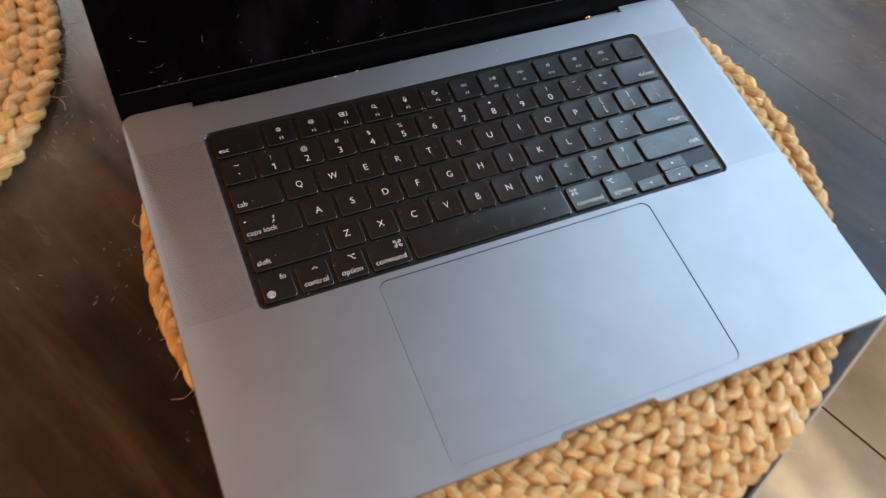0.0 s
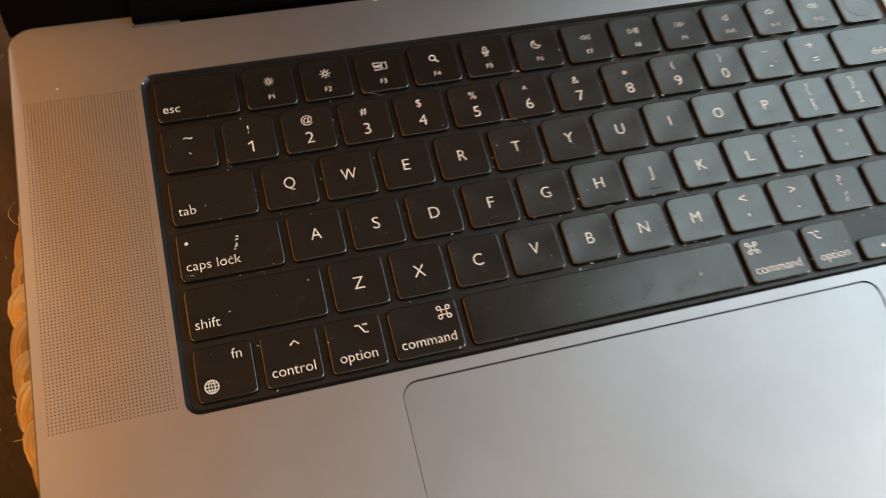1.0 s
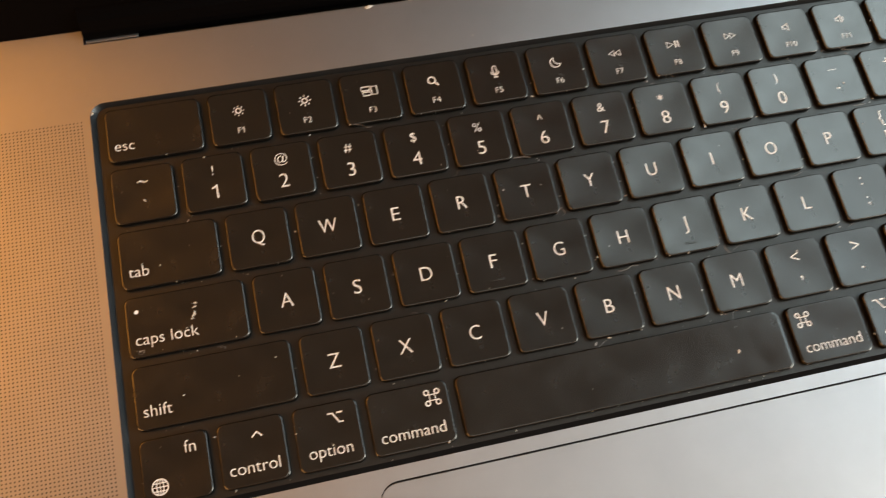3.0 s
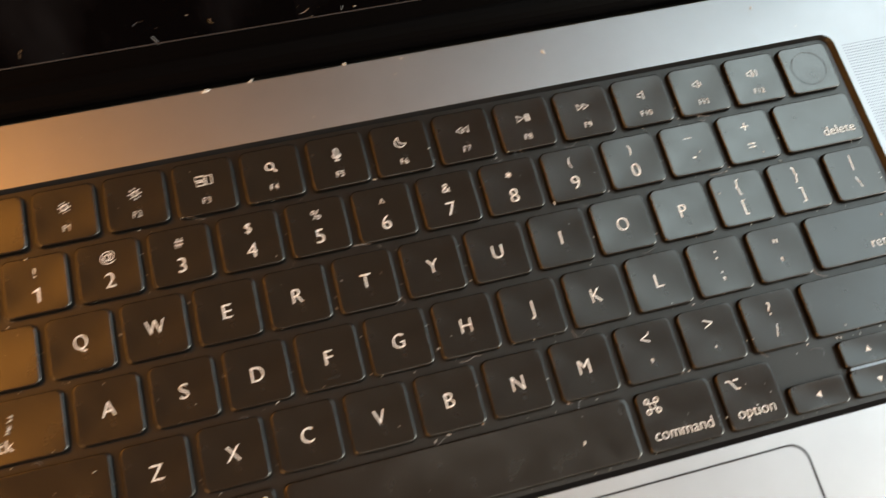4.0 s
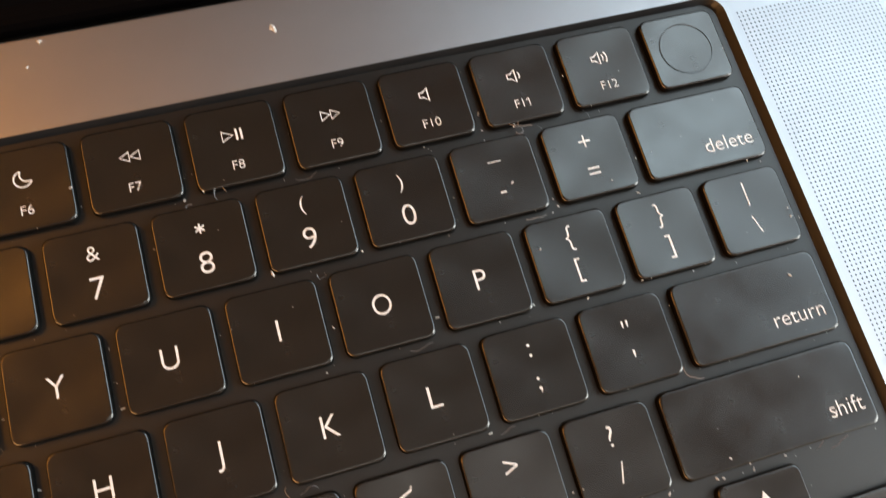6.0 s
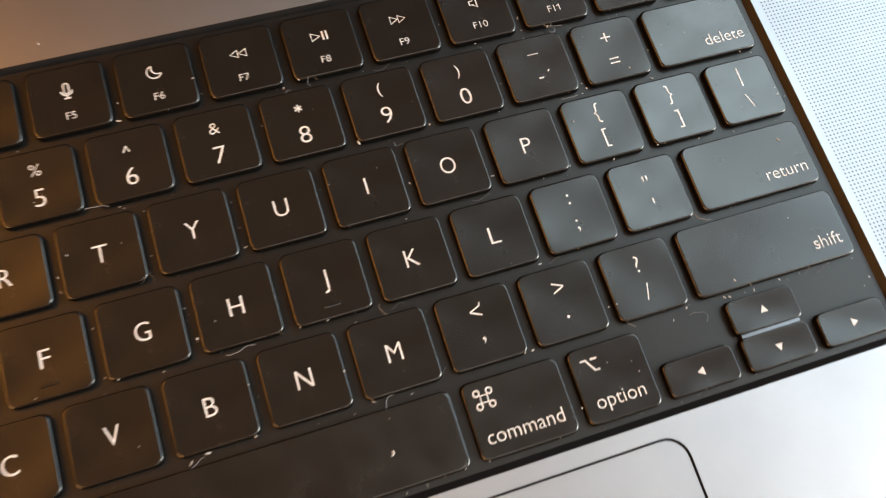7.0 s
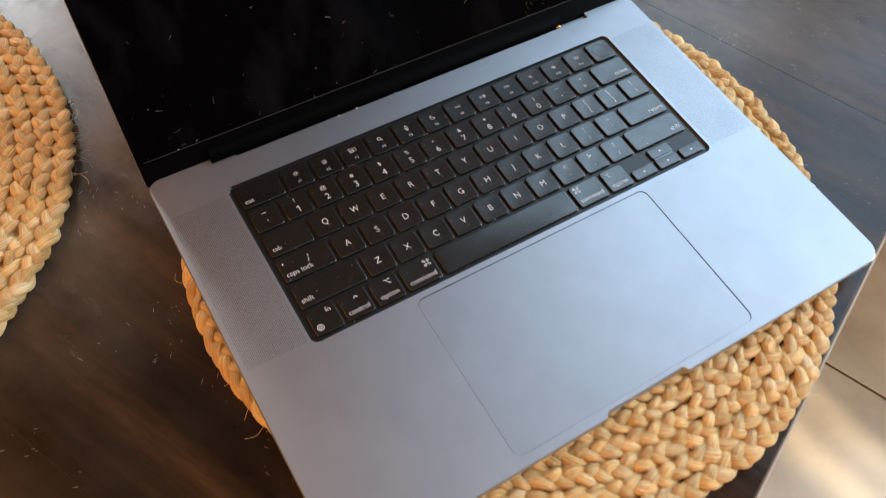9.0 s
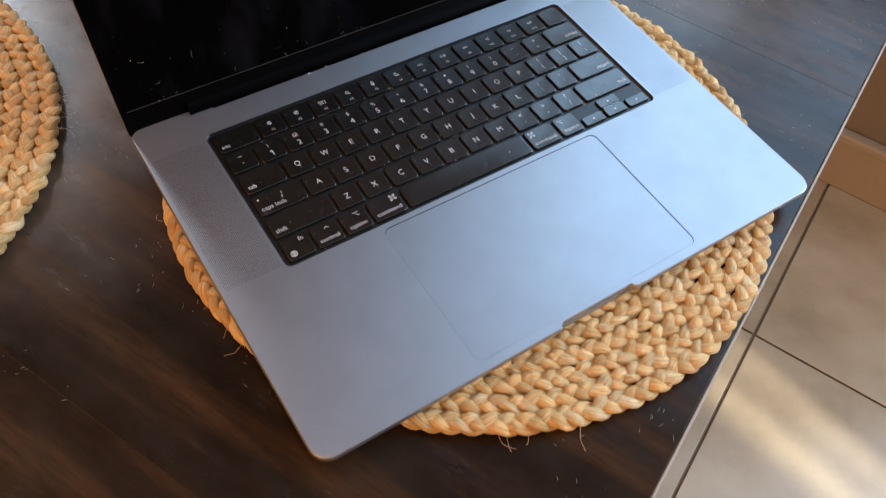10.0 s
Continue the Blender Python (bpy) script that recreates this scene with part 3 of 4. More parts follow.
def screen_lint(count, seed):
    """Short bent fibres that lie on the screen near its lower edge."""
    rng = random.Random(seed)
    verts, faces = [], []
    for _ in range(count):
        x, y, a = rng.uniform(-0.165, 0.165), 0.005 + 0.07 * rng.random() ** 2, rng.uniform(0, 6.28)
        w, step, bend = rng.uniform(0.00004, 0.00010), rng.uniform(0.0003, 0.0009), rng.gauss(0, 0.35)
        for k in range(6):
            n = len(verts)
            verts += [(x - math.sin(a) * w, y + math.cos(a) * w, 0.00024), (x + math.sin(a) * w, y - math.cos(a) * w, 0.00034)]
            if k:
                faces.append((n - 2, n - 1, n + 1, n))
            x, y, a = x + step * math.cos(a), y + step * math.sin(a), a + bend + rng.gauss(0, 0.2)
    me = bpy.data.meshes.new("screen_lint")
    me.from_pydata(verts, [], faces)
    me.materials.append(LINT)
    ob = new("screen_lint", me)
    ob.parent = lid
    return tagged(ob, "short grey lint fibres on the screen", kind="stuff")


screen_lint(44, 77)


# ---------------------------------------------------------------- keys
DISH = 0.00018
KEY_TOP = 0.0


def dish(x, y, w, h):
    a, c = min(1.0, abs(2 * x / w)), min(1.0, abs(2 * y / h))
    return -DISH * (1 - a * a) * (1 - c * c)


def key_outline(hw, hh, r):
    """A rounded rectangle with further points along its sides, so that the dish is smooth."""
    pts, out = rounded(-hw, hw, -hh, hh, r, 4), []
    for p, q in zip(pts, pts[1:] + pts[:1]):
        n = max(1, min(14, round(math.dist(p, q) / 0.0024)))
        out += [(p[0] + (q[0] - p[0]) * k / n, p[1] + (q[1] - p[1]) * k / n) for k in range(n)]
    return out


KEY_MESHES = {}


def key_mesh(w, h):
    k = (round(w, 5), round(h, 5))
    if k in KEY_MESHES:
        return KEY_MESHES[k]
    bm = bmesh.new()
    r = 0.0017 if h > 0.01 else 0.0013
    hw, hh = w / 2, h / 2
    full = key_outline(hw, hh, r)
    grown = lambda d: [(x * (1 + d / hw), y * (1 + d / hh)) for x, y in full]
    loops = [ring(bm, grown(0.00012), WELL_Z + 0.0002), ring(bm, full, -0.00032), ring(bm, grown(-0.00008), -0.00012)]
    for s in (1.0, 0.985, 0.9, 0.78, 0.64, 0.5, 0.35, 0.2, 0.07):
        loops.append([bm.verts.new((x * s, y * s, dish(x * s, y * s, w, h))) for x, y in grown(-0.0003)])
    for i, (a, b) in enumerate(zip(loops[:-1], loops[1:])):
        skin(bm, a, b, 1 if i == 0 else 0)
    bm.faces.new(loops[-1])
    bmesh.ops.recalc_face_normals(bm, faces=bm.faces[:])
    me = bpy.data.meshes.new("key")
    bm.to_mesh(me)
    bm.free()
    me.materials.append(KEY)
    me.materials.append(KEY_SIDE)
    me.polygons.foreach_set("use_smooth", [True] * len(me.polygons))
    KEY_MESHES[k] = me
    return me


def text_shapes(text, size, bold=0.0):
    """Flat mesh data of a word in the built-in font, as vertices, faces and its bounds."""
    cu = bpy.data.curves.new("legend", "FONT")
    cu.body, cu.size, cu.resolution_u, cu.offset = text, size, 4, bold - 0.008 * size
    tmp = bpy.data.objects.new("legend", cu)
    scene.collection.objects.link(tmp)
    dg = bpy.context.evaluated_depsgraph_get()
    dg.update()
    me = tmp.evaluated_get(dg).to_mesh()
    vs = [(v.co.x, v.co.y) for v in me.vertices]
    fs = [tuple(p.vertices) for p in me.polygons]
    tmp.evaluated_get(dg).to_mesh_clear()
    bpy.data.objects.remove(tmp)
    bpy.data.curves.remove(cu)
    if text[-1] == "1" and len(vs) > 2:
        # the flag of the figure one
        x1, y1, h = max(v[0] for v in vs), max(v[1] for v in vs), max(v[1] for v in vs) - min(v[1] for v in vs)
        n, w = len(vs), 0.13 * h
        vs += [(x1 - w * 0.4, y1), (x1 - w * 0.4, y1 - w * 1.15), (x1 - 0.40 * h, y1 - 0.31 * h), (x1 - 0.40 * h, y1 - 0.17 * h)]
        fs.append((n, n + 3, n + 2, n + 1))
    return vs, fs


class Ink:
    """Collects flat white shapes for one key, in key coordinates."""

    def __init__(self):
        self.vs, self.fs = [], []

    def add(self, vs, fs):
        n = len(self.vs)
        self.vs += vs
        self.fs += [tuple(i + n for i in f) for f in fs]

    def word(self, text, size, x, y, ax=0.5, ay=0.5, bold=0.0, wide=1.0):
        vs, fs = text_shapes(text, size, bold)
        vs = [(a * wide, b) for a, b in vs]
        x0, x1 = min(v[0] for v in vs), max(v[0] for v in vs)
        y0, y1 = min(v[1] for v in vs), max(v[1] for v in vs)
        if ay == "base":
            dy = y
        else:
            dy = y - (y0 + (y1 - y0) * ay)
        dx = x - (x0 + (x1 - x0) * ax)
        self.add([(a + dx, b + dy) for a, b in vs], fs)

    def poly(self, pts):
        self.add(list(pts), [tuple(range(len(pts)))])

    def stroke(self, pts, w, closed=False):
        pts = [Vector(p) for p in pts]
        n = len(pts)
        left, right = [], []
        for i, p in enumerate(pts):
            a = pts[i - 1] if (i or closed) else p
            b = pts[(i + 1) % n] if (i < n - 1 or closed) else p
            t = (b - a).normalized()
            q = Vector((-t.y, t.x)) * w / 2
            left.append(tuple(p + q))
            right.append(tuple(p - q))
        m = n if closed else n - 1
        self.add(left + right, [(i, (i + 1) % n, n + (i + 1) % n, n + i) for i in range(m)])

    def circle(self, x, y, r, w=None, seg=20, a0=0, a1=360):
        pts = [(x + r * math.cos(radians(a0 + (a1 - a0) * k / seg)), y + r * math.sin(radians(a0 + (a1 - a0) * k / seg))) for k in range(seg + (a1 - a0 != 360))]
        if w:
            self.stroke(pts, w, a1 - a0 == 360)
        else:
            self.poly(pts)


MM = 0.001
# size of the font at which capitals are 4 mm high
_h = text_shapes("H", 1.0)[0]
CAP = max(v[1] for v in _h) - min(v[1] for v in _h)
BIG, MID, FUN = 4.0 * MM / CAP, 2.65 * MM / CAP, 1.75 * MM / CAP
_c = text_shapes("command", 1.0)[0]
WORD = 16.6 * MM / (max(v[0] for v in _c) - min(v[0] for v in _c))


def icon(ink, kind, x, y):
    w = 0.34 * MM
    if kind == "sun":
        ink.circle(x, y, 0.75 * MM, w)
        for k in range(8):
            a = k * math.pi / 4
            ink.stroke([(x + 1.25 * MM * math.cos(a), y + 1.25 * MM * math.sin(a)), (x + 1.8 * MM * math.cos(a), y + 1.8 * MM * math.sin(a))], w)
    elif kind == "dim":
        ink.circle(x, y, 0.75 * MM, w)
        for k in range(8):
            a = k * math.pi / 4
            ink.circle(x + 1.45 * MM * math.cos(a), y + 1.45 * MM * math.sin(a), 0.2 * MM, seg=8)
    elif kind == "windows":
        for x0, x1, y0, y1 in ((-2.3, 0.1, 0.2, 1.4), (-2.0, 0.1, -1.4, -0.3), (0.6, 2.2, -1.3, 1.3)):
            ink.stroke([(x + x0 * MM, y + y0 * MM), (x + x1 * MM, y + y0 * MM), (x + x1 * MM, y + y1 * MM), (x + x0 * MM, y + y1 * MM)], w, True)
    elif kind == "search":
        ink.circle(x - 0.3 * MM, y + 0.3 * MM, 1.05 * MM, 0.4 * MM)
        ink.stroke([(x + 0.45 * MM, y - 0.5 * MM), (x + 1.5 * MM, y - 1.55 * MM)], 0.5 * MM)
    elif kind == "mic":
        ink.stroke([(x + 0.55 * MM * math.cos(a), y + 0.6 * MM + (0.7 if math.sin(a) > 0 else -0.7) * MM + 0.55 * MM * math.sin(a)) for a in [(k + 0.5) * math.pi / 8 for k in range(16)]], 0.3 * MM, True)
        ink.circle(x, y + 0.1 * MM, 1.15 * MM, w, 12, 180, 360)
        ink.stroke([(x, y - 1.0 * MM), (x, y - 1.8 * MM)], w)
        ink.stroke([(x - 0.7 * MM, y - 1.8 * MM), (x + 0.7 * MM, y - 1.8 * MM)], w)
    elif kind == "moon":
        out = [(x + 1.6 * MM * math.cos(radians(a)), y + 1.6 * MM * math.sin(radians(a))) for a in range(110, 341, 23)]
        inn = [(x + 0.85 * MM + 1.35 * MM * math.cos(radians(a)), y + 0.75 * MM + 1.35 * MM * math.sin(radians(a))) for a in range(300, 149, -15)]
        ink.stroke(out + inn[1:], 0.3 * MM, True)
    elif kind in ("back", "forth"):
        s = -1 if kind == "back" else 1
        for o in (-1.15, 0.75):
            ink.stroke([(x + s * (o - 0.6) * MM, y - 0.95 * MM), (x + s * (o + 1.1) * MM, y), (x + s * (o - 0.6) * MM, y + 0.95 * MM)], 0.34 * MM, True)
    elif kind == "play":
        ink.stroke([(x - 1.9 * MM, y - 1.0 * MM), (x + 0.1 * MM, y), (x - 1.9 * MM, y + 1.0 * MM)], 0.34 * MM, True)
        for o in (0.8, 1.7):
            ink.stroke([(x + o * MM, y - 1.15 * MM), (x + o * MM, y + 1.15 * MM)], 0.42 * MM)
    elif kind.startswith("vol"):
        n = int(kind[3])
        ox = -0.5 * n
        ink.stroke([(x + (ox - 0.9) * MM, y - 0.5 * MM), (x + (ox - 0.2) * MM, y - 0.5 * MM), (x + (ox + 0.8) * MM, y - 1.35 * MM), (x + (ox + 0.8) * MM, y + 1.35 * MM), (x + (ox - 0.2) * MM, y + 0.5 * MM), (x + (ox - 0.9) * MM, y + 0.5 * MM)], 0.32 * MM, True)
        for k in range(n):
            ink.circle(x + (ox + 0.55) * MM, y, (1.1 + 0.8 * k) * MM, 0.28 * MM, 8, -38, 38)
    elif kind == "globe":
        ink.circle(x, y, 1.9 * MM, 0.3 * MM, 28)
        for sx in (0.45, 0.0):
            ink.stroke([(x + sx * 1.9 * MM * math.cos(radians(a)), y + 1.9 * MM * math.sin(radians(a))) for a in range(-90, 271, 20)], 0.24 * MM)
        for oy in (-0.95, 0.0, 0.95):
            hw = math.sqrt(1.9 ** 2 - oy ** 2)
            ink.stroke([(x - hw * MM, y + oy * MM), (x + hw * MM, y + oy * MM)], 0.24 * MM)
    elif kind == "caret":
        ink.stroke([(x - 1.3 * MM, y - 0.6 * MM), (x, y + 0.6 * MM), (x + 1.3 * MM, y - 0.6 * MM)], 0.42 * MM)
    elif kind == "option":
        ink.stroke([(x - 1.9 * MM, y + 1.2 * MM), (x - 0.7 * MM, y + 1.2 * MM), (x + 0.8 * MM, y - 1.2 * MM), (x + 1.9 * MM, y - 1.2 * MM)], 0.42 * MM)
        ink.stroke([(x + 0.4 * MM, y + 1.2 * MM), (x + 1.9 * MM, y + 1.2 * MM)], 0.42 * MM)
    elif kind == "command":
        q, r = 0.75 * MM, 0.62 * MM
        ink.stroke([(x - q, y - q), (x + q, y - q), (x + q, y + q), (x - q, y + q)], 0.34 * MM, True)
        for sx in (-1, 1):
            for sy in (-1, 1):
                ink.circle(x + sx * (q + r), y + sy * (q + r), r, 0.34 * MM, 14)
    elif kind in ("left", "right", "up", "down"):
        a = {"right": 0, "up": 90, "left": 180, "down": 270}[kind]
        ink.poly([(x + 1.05 * MM * math.cos(radians(a + k)), y + 1.05 * MM * math.sin(radians(a + k))) for k in (0, 120, 240)])


GAP_X, GAP_Y = 0.0023, 0.0024


def key(u0, units, row, draw, h=None, dy=0.0):
    w = units * PITCH - GAP_X
    h = h or ROW - GAP_Y
    x, y = (u0 + units / 2 - 7.25) * PITCH, row * ROW + dy
    k = new("key", key_mesh(w, h))
    k.parent = laptop
    k.location = (x, y, KEY_TOP)
    ink = Ink()
    draw(ink, w, h)
    if ink.vs:
        bm = bmesh.new()
        vs = [bm.verts.new((a, b, dish(a, b, w, h) + 0.00006)) for a, b in ink.vs]
        for f in ink.fs:
            if len(set(f)) > 2:
                try:
                    bm.faces.new([vs[i] for i in f])
                except ValueError:
                    pass
        me = bpy.data.meshes.new("legend")
        bm.normal_update()
        for f in bm.faces:
            if f.normal.z < 0:
                f.normal_flip()
        bm.to_mesh(me)
        bm.free()
        me.materials.append(LEGEND)
        o = new("legend", me)
        o.parent = k
    return k


# how wide the capitals are set
SET = {"W": 0.84, "Q": 0.84, "O": 0.86, "C": 0.90, "G": 0.90, "M": 0.90, "A": 0.90, "V": 0.90, "X": 0.92, "E": 1.05, "F": 1.05, "L": 1.05, "S": 1.05, "I": 1.0}


def letter(c):
    return lambda ink, w, h: ink.word(c, BIG * 0.95, 0, 0, wide=SET.get(c, 0.94))


def double(low, high):
    def draw(ink, w, h):
        size = BIG if low.isdigit() else BIG * 0.95
        if low.isdigit():
            ink.word(low, size, 0, -3.0 * MM)
        elif low in ",.":
            ink.word(low, size * 1.05, 0, -3.6 * MM, ay=0)
        elif low in "'`":
            ink.word(low, size, 0, -2.2 * MM)
        else:
            ink.word(low, size * 0.92, 0, -3.0 * MM)
        if high == "*":
            for k in range(3):
                a = math.pi / 2 + k * math.pi / 3
                ink.stroke([(-0.95 * MM * math.cos(a), 3.5 * MM - 0.95 * MM * math.sin(a)), (0.95 * MM * math.cos(a), 3.5 * MM + 0.95 * MM * math.sin(a))], 0.32 * MM)
        else:
            ink.word(high, MID if low.isdigit() else BIG * 0.9, 0, 3.4 * MM)
    return draw


def fun(kind, text):
    def draw(ink, w, h):
        icon(ink, kind, 0, 1.9 * MM)
        ink.word(text, FUN, 0, -4.2 * MM)
    return draw


def edge_word(text, side):
    def draw(ink, w, h):
        if side < 0:
            ink.word(text, WORD, -w / 2 + 2.1 * MM, -h / 2 + 3.1 * MM, ax=0, ay="base")
        else:
            ink.word(text, WORD, w / 2 - 2.1 * MM, -h / 2 + 3.1 * MM, ax=1, ay="base")
        if text == "caps lock":
            ink.circle(-w / 2 + 3.0 * MM, h / 2 - 4.0 * MM, 0.55 * MM, seg=14)
    return draw


def modifier(kind, text, side):
    def draw(ink, w, h):
        icon(ink, kind, side * (w / 2 - 4.2 * MM), h / 2 - 4.0 * MM)
        ink.word(text, WORD, 0, -h / 2 + 2.9 * MM, ay="base")
    return draw


def fn_key(ink, w, h):
    ink.word("fn", WORD, w / 2 - 3.0 * MM, h / 2 - 4.9 * MM, ax=1, ay="base")
    icon(ink, "globe", -w / 2 + 4.1 * MM, -h / 2 + 4.2 * MM)


def arrow(kind):
    return lambda ink, w, h: icon(ink, kind, 0, 0)


def blank(ink, w, h):
    return None


key(0, 1.5, 5, edge_word("esc", -1))
for i, kind in enumerate(("dim", "sun", "windows", "search", "mic", "moon", "back", "play", "forth", "vol0", "vol1", "vol2")):
    key(1.5 + i, 1, 5, fun(kind, f"F{i + 1}"))
touch = key(13.5, 1, 5, blank)
for i, (low, high) in enumerate(zip("`1234567890-=", "~!@#$%^&*()_+")):
    key(i, 1, 4, double(low, high))
key(13, 1.5, 4, edge_word("delete", 1))
key(0, 1.5, 3, edge_word("tab", -1))
for i, c in enumerate("QWERTYUIOP"):
    key(1.5 + i, 1, 3, letter(c))
for i, (low, high) in enumerate((("[", "{"), ("]", "}"), ("\\", "|"))):
    key(11.5 + i, 1, 3, double(low, high))
key(0, 1.75, 2, edge_word("caps lock", -1))
home = [key(1.75 + i, 1, 2, letter(c)) for i, c in enumerate("ASDFGHJKL")]
for i, (low, high) in enumerate(((";", ":"), ("'", '"'))):
    key(10.75 + i, 1, 2, double(low, high))
key(12.75, 1.75, 2, edge_word("return", 1))
key(0, 2.25, 1, edge_word("shift", -1))
for i, c in enumerate("ZXCVBNM"):
    key(2.25 + i, 1, 1, letter(c))
for i, (low, high) in enumerate(((",", "<"), (".", ">"), ("/", "?"))):
    key(9.25 + i, 1, 1, double(low, high))
key(12.25, 2.25, 1, edge_word("shift", 1))
key(0, 1, 0, fn_key)
key(1, 1, 0, modifier("caret", "control", 0.35))
key(2, 1, 0, modifier("option", "option", 0.6))
key(3, 1.25, 0, modifier("command", "command", 1))
key(4.25, 5, 0, blank)
key(9.25, 1.25, 0, modifier("command", "command", -1))
key(10.5, 1, 0, modifier("option", "option", -1))
HALF_H = (ROW - GAP_Y) / 2 - 0.0004
LOWER = -(ROW - GAP_Y) / 4 - 0.0001
key(11.5, 1, 0, arrow("left"), HALF_H, LOWER)
key(12.5, 1, 0, arrow("up"), HALF_H, -LOWER + 0.0002)
key(12.5, 1, 0, arrow("down"), HALF_H, LOWER)
key(13.5, 1, 0, arrow("right"), HALF_H, LOWER)

# bright bar added in place of the window's glint on the arrow key bevel
bm = bmesh.new()
box(bm, (13.0 - 7.25) * PITCH - 0.0072, (13.0 - 7.25) * PITCH + 0.0072, -0.00042, 0.00042, -0.0012, -0.0004, 0.00015)
part("arrow_glint", bm, GLINT_BAR, laptop, "thin bright bar that stands for the glint on the arrow key bevel")

# raised bars on F and J, round sensor on the top right key
for k in (home[3], home[6]):
    bm = bmesh.new()
    box(bm, -0.0017, 0.0017, -0.0056, -0.0051, -0.0001, 0.00018, 0.0001)
    part("finger_bar", bm, KEY, k)
bm = bmesh.new()
o_, i_ = ([bm.verts.new((r * math.cos(a * math.pi / 24), r * math.sin(a * math.pi / 24), z)) for a in range(48)] for r, z in ((0.0058, 0.00002), (0.00558, 0.0000)))
m_ = [bm.verts.new((0.00565 * math.cos(a * math.pi / 24), 0.00565 * math.sin(a * math.pi / 24), 0.00003)) for a in range(48)]
skin(bm, o_, m_), skin(bm, m_, i_)
part("sensor_ring", bm, KEY, touch, "round fingerprint sensor ring")


# ---------------------------------------------------------------- dust
def dust(name, parent, count, seed, place, lo, hi, label):
    rng = random.Random(seed)
    verts, faces = [], []
    for _ in range(count):
        x, y, z = place(rng)
        r = lo + (hi - lo) * rng.random() ** 3
        a, st = rng.uniform(0, 6.28), rng.uniform(1, 2.6)
        base = len(verts)
        for k in range(5):
            t = k * 2 * math.pi / 5
            px, py = r * st * math.cos(t) * rng.uniform(0.7, 1.2), r * math.sin(t) * rng.uniform(0.7, 1.2)
            verts.append((x + px * math.cos(a) - py * math.sin(a), y + px * math.sin(a) + py * math.cos(a), z))
        verts.append((x, y, z + r * 0.6))
        faces += [(base + k, base + (k + 1) % 5, base + 5) for k in range(5)]
    me = bpy.data.meshes.new(name)
    me.from_pydata(verts, [], faces)
    me.materials.append(DUST)
    ob = new(name, me)
    ob.parent = parent
    return tagged(ob, label, kind="stuff")


dust("screen_dust", lid, 190, 4, lambda r: (r.uniform(-0.172, 0.172), 0.0035 + 0.2 * r.random() ** 2.2, 0.00022), 0.00004, 0.00022, "white dust specks on the screen")
dust("key_dust", laptop, 230, 6, lambda r: (r.uniform(-0.136, 0.136), r.uniform(-0.008, 0.102), r.choice((0.00004, WELL_Z + 0.00005))), 0.00005, 0.00026, "dust and crumbs between the keys")
def key_edge(r):
    """A place beside a key's edge, where crumbs gather."""
    row = r.randrange(0, 6)
    y = row * ROW - (ROW - GAP_Y) / 2 - r.uniform(-0.0003, 0.0014)
    x = r.uniform(-0.136, 0.136)
    if r.random() < 0.4:
        x = (round(r.uniform(0, 14)) + (0.5, 0.25, 0.75, 0.5, 0.0, 0.5)[row] - 7.25) * PITCH + r.uniform(-0.0009, 0.0009)
        y = row * ROW + r.uniform(-0.007, 0.007)
    return x, y, r.choice((-0.0003, WELL_Z + 0.0001, WELL_Z + 0.0001))


dust("edge_crumbs", laptop, 240, 16, key_edge, 0.00005, 0.00026, "crumbs along the edges of the keys")
# pale specks painted where the keys' front edges glint
dust("corner_glints", laptop, 30, 31, lambda r: ((r.randrange(0, 14) + 0.5 - 7.25) * PITCH + r.uniform(-0.009, 0.009), r.randrange(0, 6) * ROW - 0.0079, -0.0002), 0.00012, 0.00032, "bright specks that stand for glints at the front edges of the keys")
SPOTS = ((0.0453, 0.1148, 0.00075), (-0.1640, 0.1020, 0.0004), (-0.0560, 0.1215, 0.0007), (-0.0430, 0.1222, 0.0005), (0.0020, 0.1210, 0.0004), (-0.0150, 0.1225, 0.0006), (-0.1380, 0.1000, 0.0004))
for sx, sy, sr in SPOTS:
    dust("crumb", laptop, 2, int(1000 * abs(sx)) + 3, lambda r, sx=sx, sy=sy: (sx + r.uniform(-0.0002, 0.0002), sy + r.uniform(-0.0002, 0.0002), 0.00004), sr * 0.6, sr, "white crumb on the top case")
dust("caps_mark", laptop, 42, 12, lambda r: (lambda k: (-0.1178 + 0.0006 * k + r.gauss(0, 0.00022), 0.0385 + 0.0023 * k, 0.00005))(r.uniform(-1, 1)), 0.00006, 0.00030, "chalky white mark on the caps lock key")
dust("caps_smear", laptop, 46, 52, lambda r: (-0.1200 + r.gauss(0, 0.0009), 0.0336 + r.gauss(0, 0.0006), 0.00009), 0.00003, 0.00012, "faint chalky smear over the caps lock letters")
dust("caps_smear", laptop, 26, 53, lambda r: (-0.1318 + r.gauss(0, 0.0007), 0.0303 + r.gauss(0, 0.0003), 0.00006), 0.00003, 0.00013, "faint chalky smear at the edge of the caps lock key")
dust("space_mark", laptop, 4, 13, lambda r: (0.0222 + r.gauss(0, 0.0003), -0.0010 + r.gauss(0, 0.0003), 0.00002), 0.0002, 0.0005, "small white speck on the space bar")
dust("deck_dust", laptop, 14, 8, lambda r: (r.uniform(-0.17, 0.17), r.uniform(0.105, 0.122), 0.00003), 0.00008, 0.00045, "dust specks on the top case")


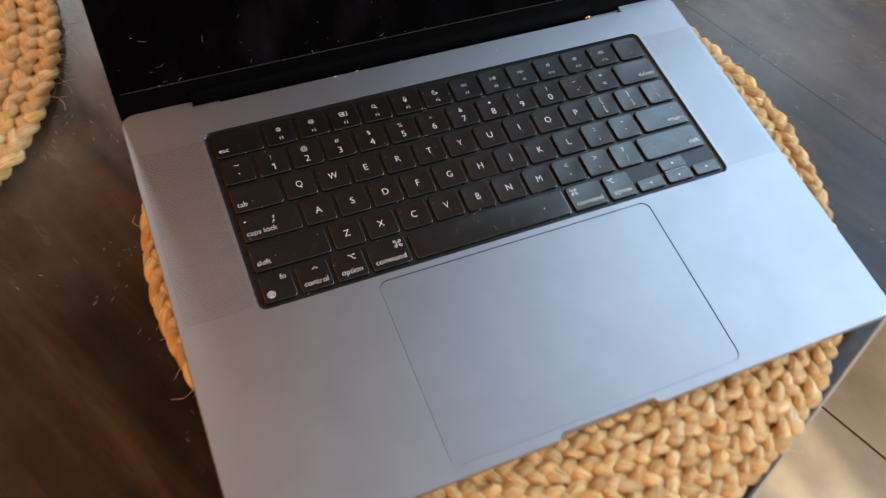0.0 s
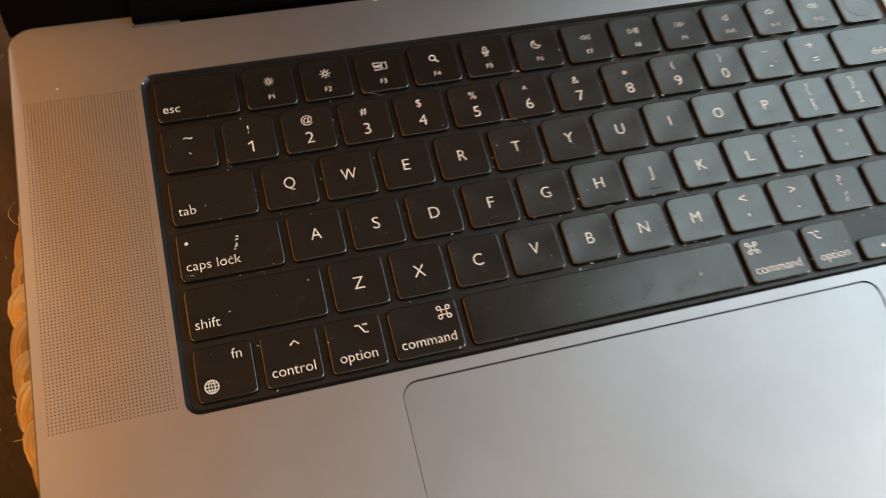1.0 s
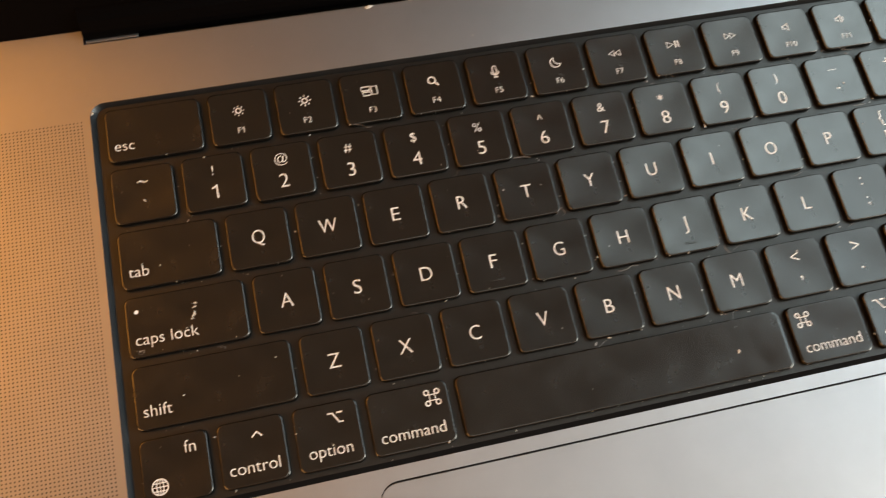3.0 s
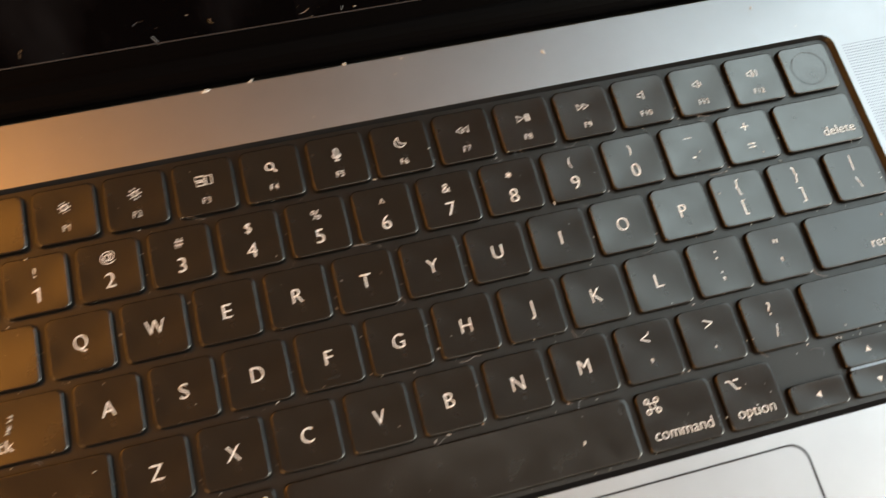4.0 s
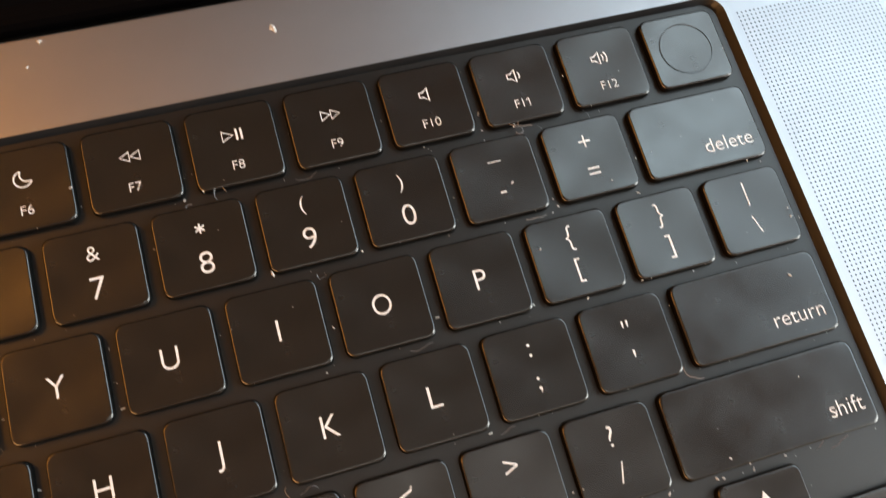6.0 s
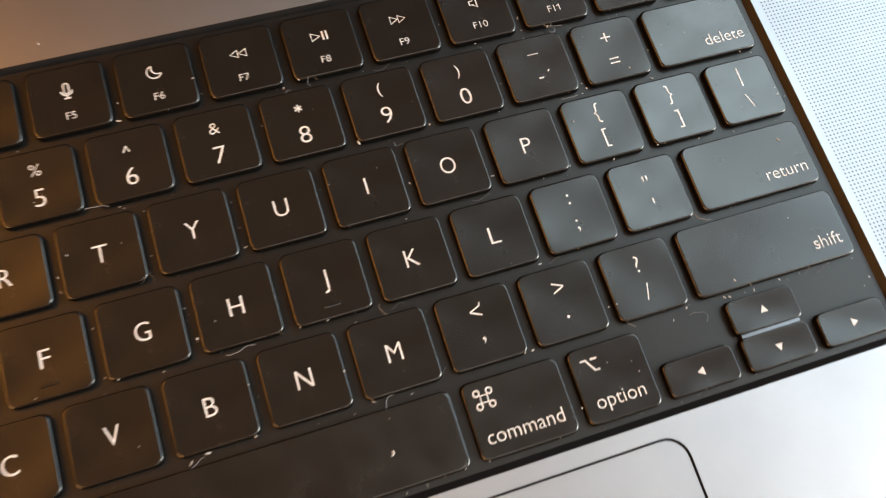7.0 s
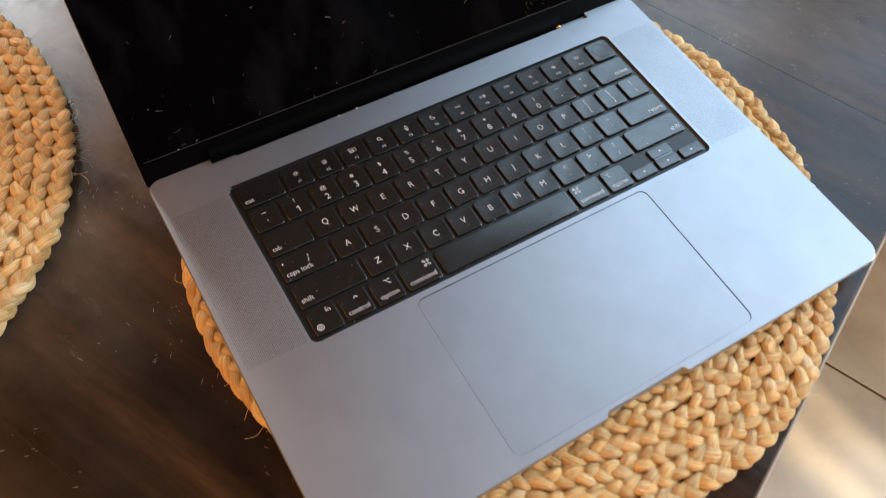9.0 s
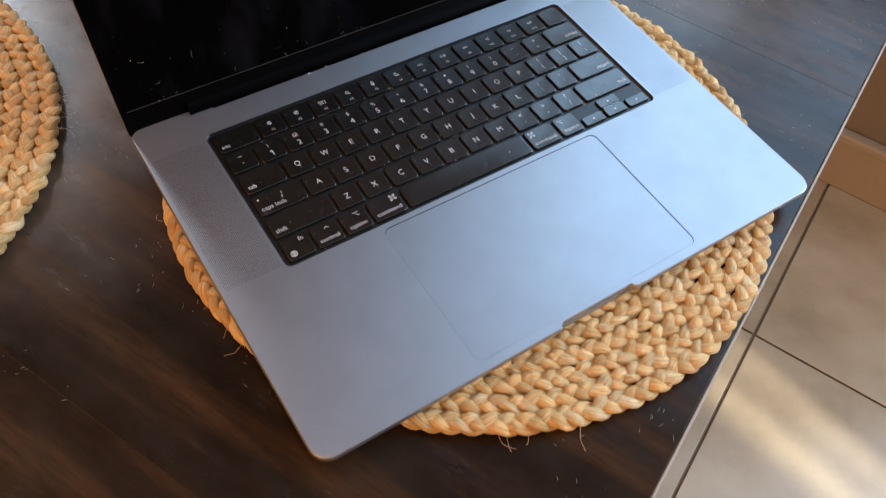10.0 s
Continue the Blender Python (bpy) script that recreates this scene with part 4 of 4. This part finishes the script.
def hairs(count, seed):
    """Fine bent hairs and lint that lie in the gaps between the keys."""
    rng = random.Random(seed)
    verts, faces = [], []
    for _ in range(count):
        row = rng.randrange(1, 6)
        x, y = rng.uniform(-0.125, 0.130), (row - 0.5) * ROW + rng.gauss(0, 0.0006)
        a, bend = rng.choice((0.0, math.pi)) + rng.gauss(0, 0.5), rng.gauss(0, 0.25)
        w, step = rng.uniform(0.00004, 0.00008), rng.uniform(0.0003, 0.0008)
        for k in range(9):
            n = len(verts)
            verts += [(x - math.sin(a) * w, y + math.cos(a) * w, -0.0002), (x + math.sin(a) * w, y - math.cos(a) * w, -0.0001)]
            if k:
                faces.append((n - 2, n - 1, n + 1, n))
            x, y, a = x + step * math.cos(a), y + step * math.sin(a), a + bend + rng.gauss(0, 0.3)
    me = bpy.data.meshes.new("stray_hair")
    me.from_pydata(verts, [], faces)
    me.materials.append(LINT)
    ob = new("stray_hair", me)
    ob.parent = laptop
    return tagged(ob, "fine grey hairs and lint between the keys", kind="stuff")


hairs(34, 91)


# ---------------------------------------------------------------- floor tiles
SIDE, JOINT = 0.60, 0.005
bm = bmesh.new()
box(bm, -SIDE / 2 + JOINT / 2, SIDE / 2 - JOINT / 2, -SIDE / 2 + JOINT / 2, SIDE / 2 - JOINT / 2, -0.008, 0.0, 0.0012)
tile_me = bpy.data.meshes.new("tile")
bm.to_mesh(tile_me)
bm.free()
tile_me.materials.append(TILE)
for i in range(-6, 2):
    for j in range(-4, 5):
        cx, cy = 0.582 + SIDE * (i + 0.5), -0.283 + SIDE * (j + 0.5)
        x0, x1 = max(cx - SIDE / 2, D_LOW), min(cx + SIDE / 2, WALL_D)
        y0, y1 = max(cy - SIDE / 2, U_LOW), min(cy + SIDE / 2, U_HIGH)
        if x1 - x0 > 0.02 and y1 - y0 > 0.02:
            o = new("tile", tile_me)
            o.parent = floor
            o.location = ((x0 + x1) / 2, (y0 + y1) / 2, 0)
            o.scale = ((x1 - x0) / SIDE, (y1 - y0) / SIDE, 1)
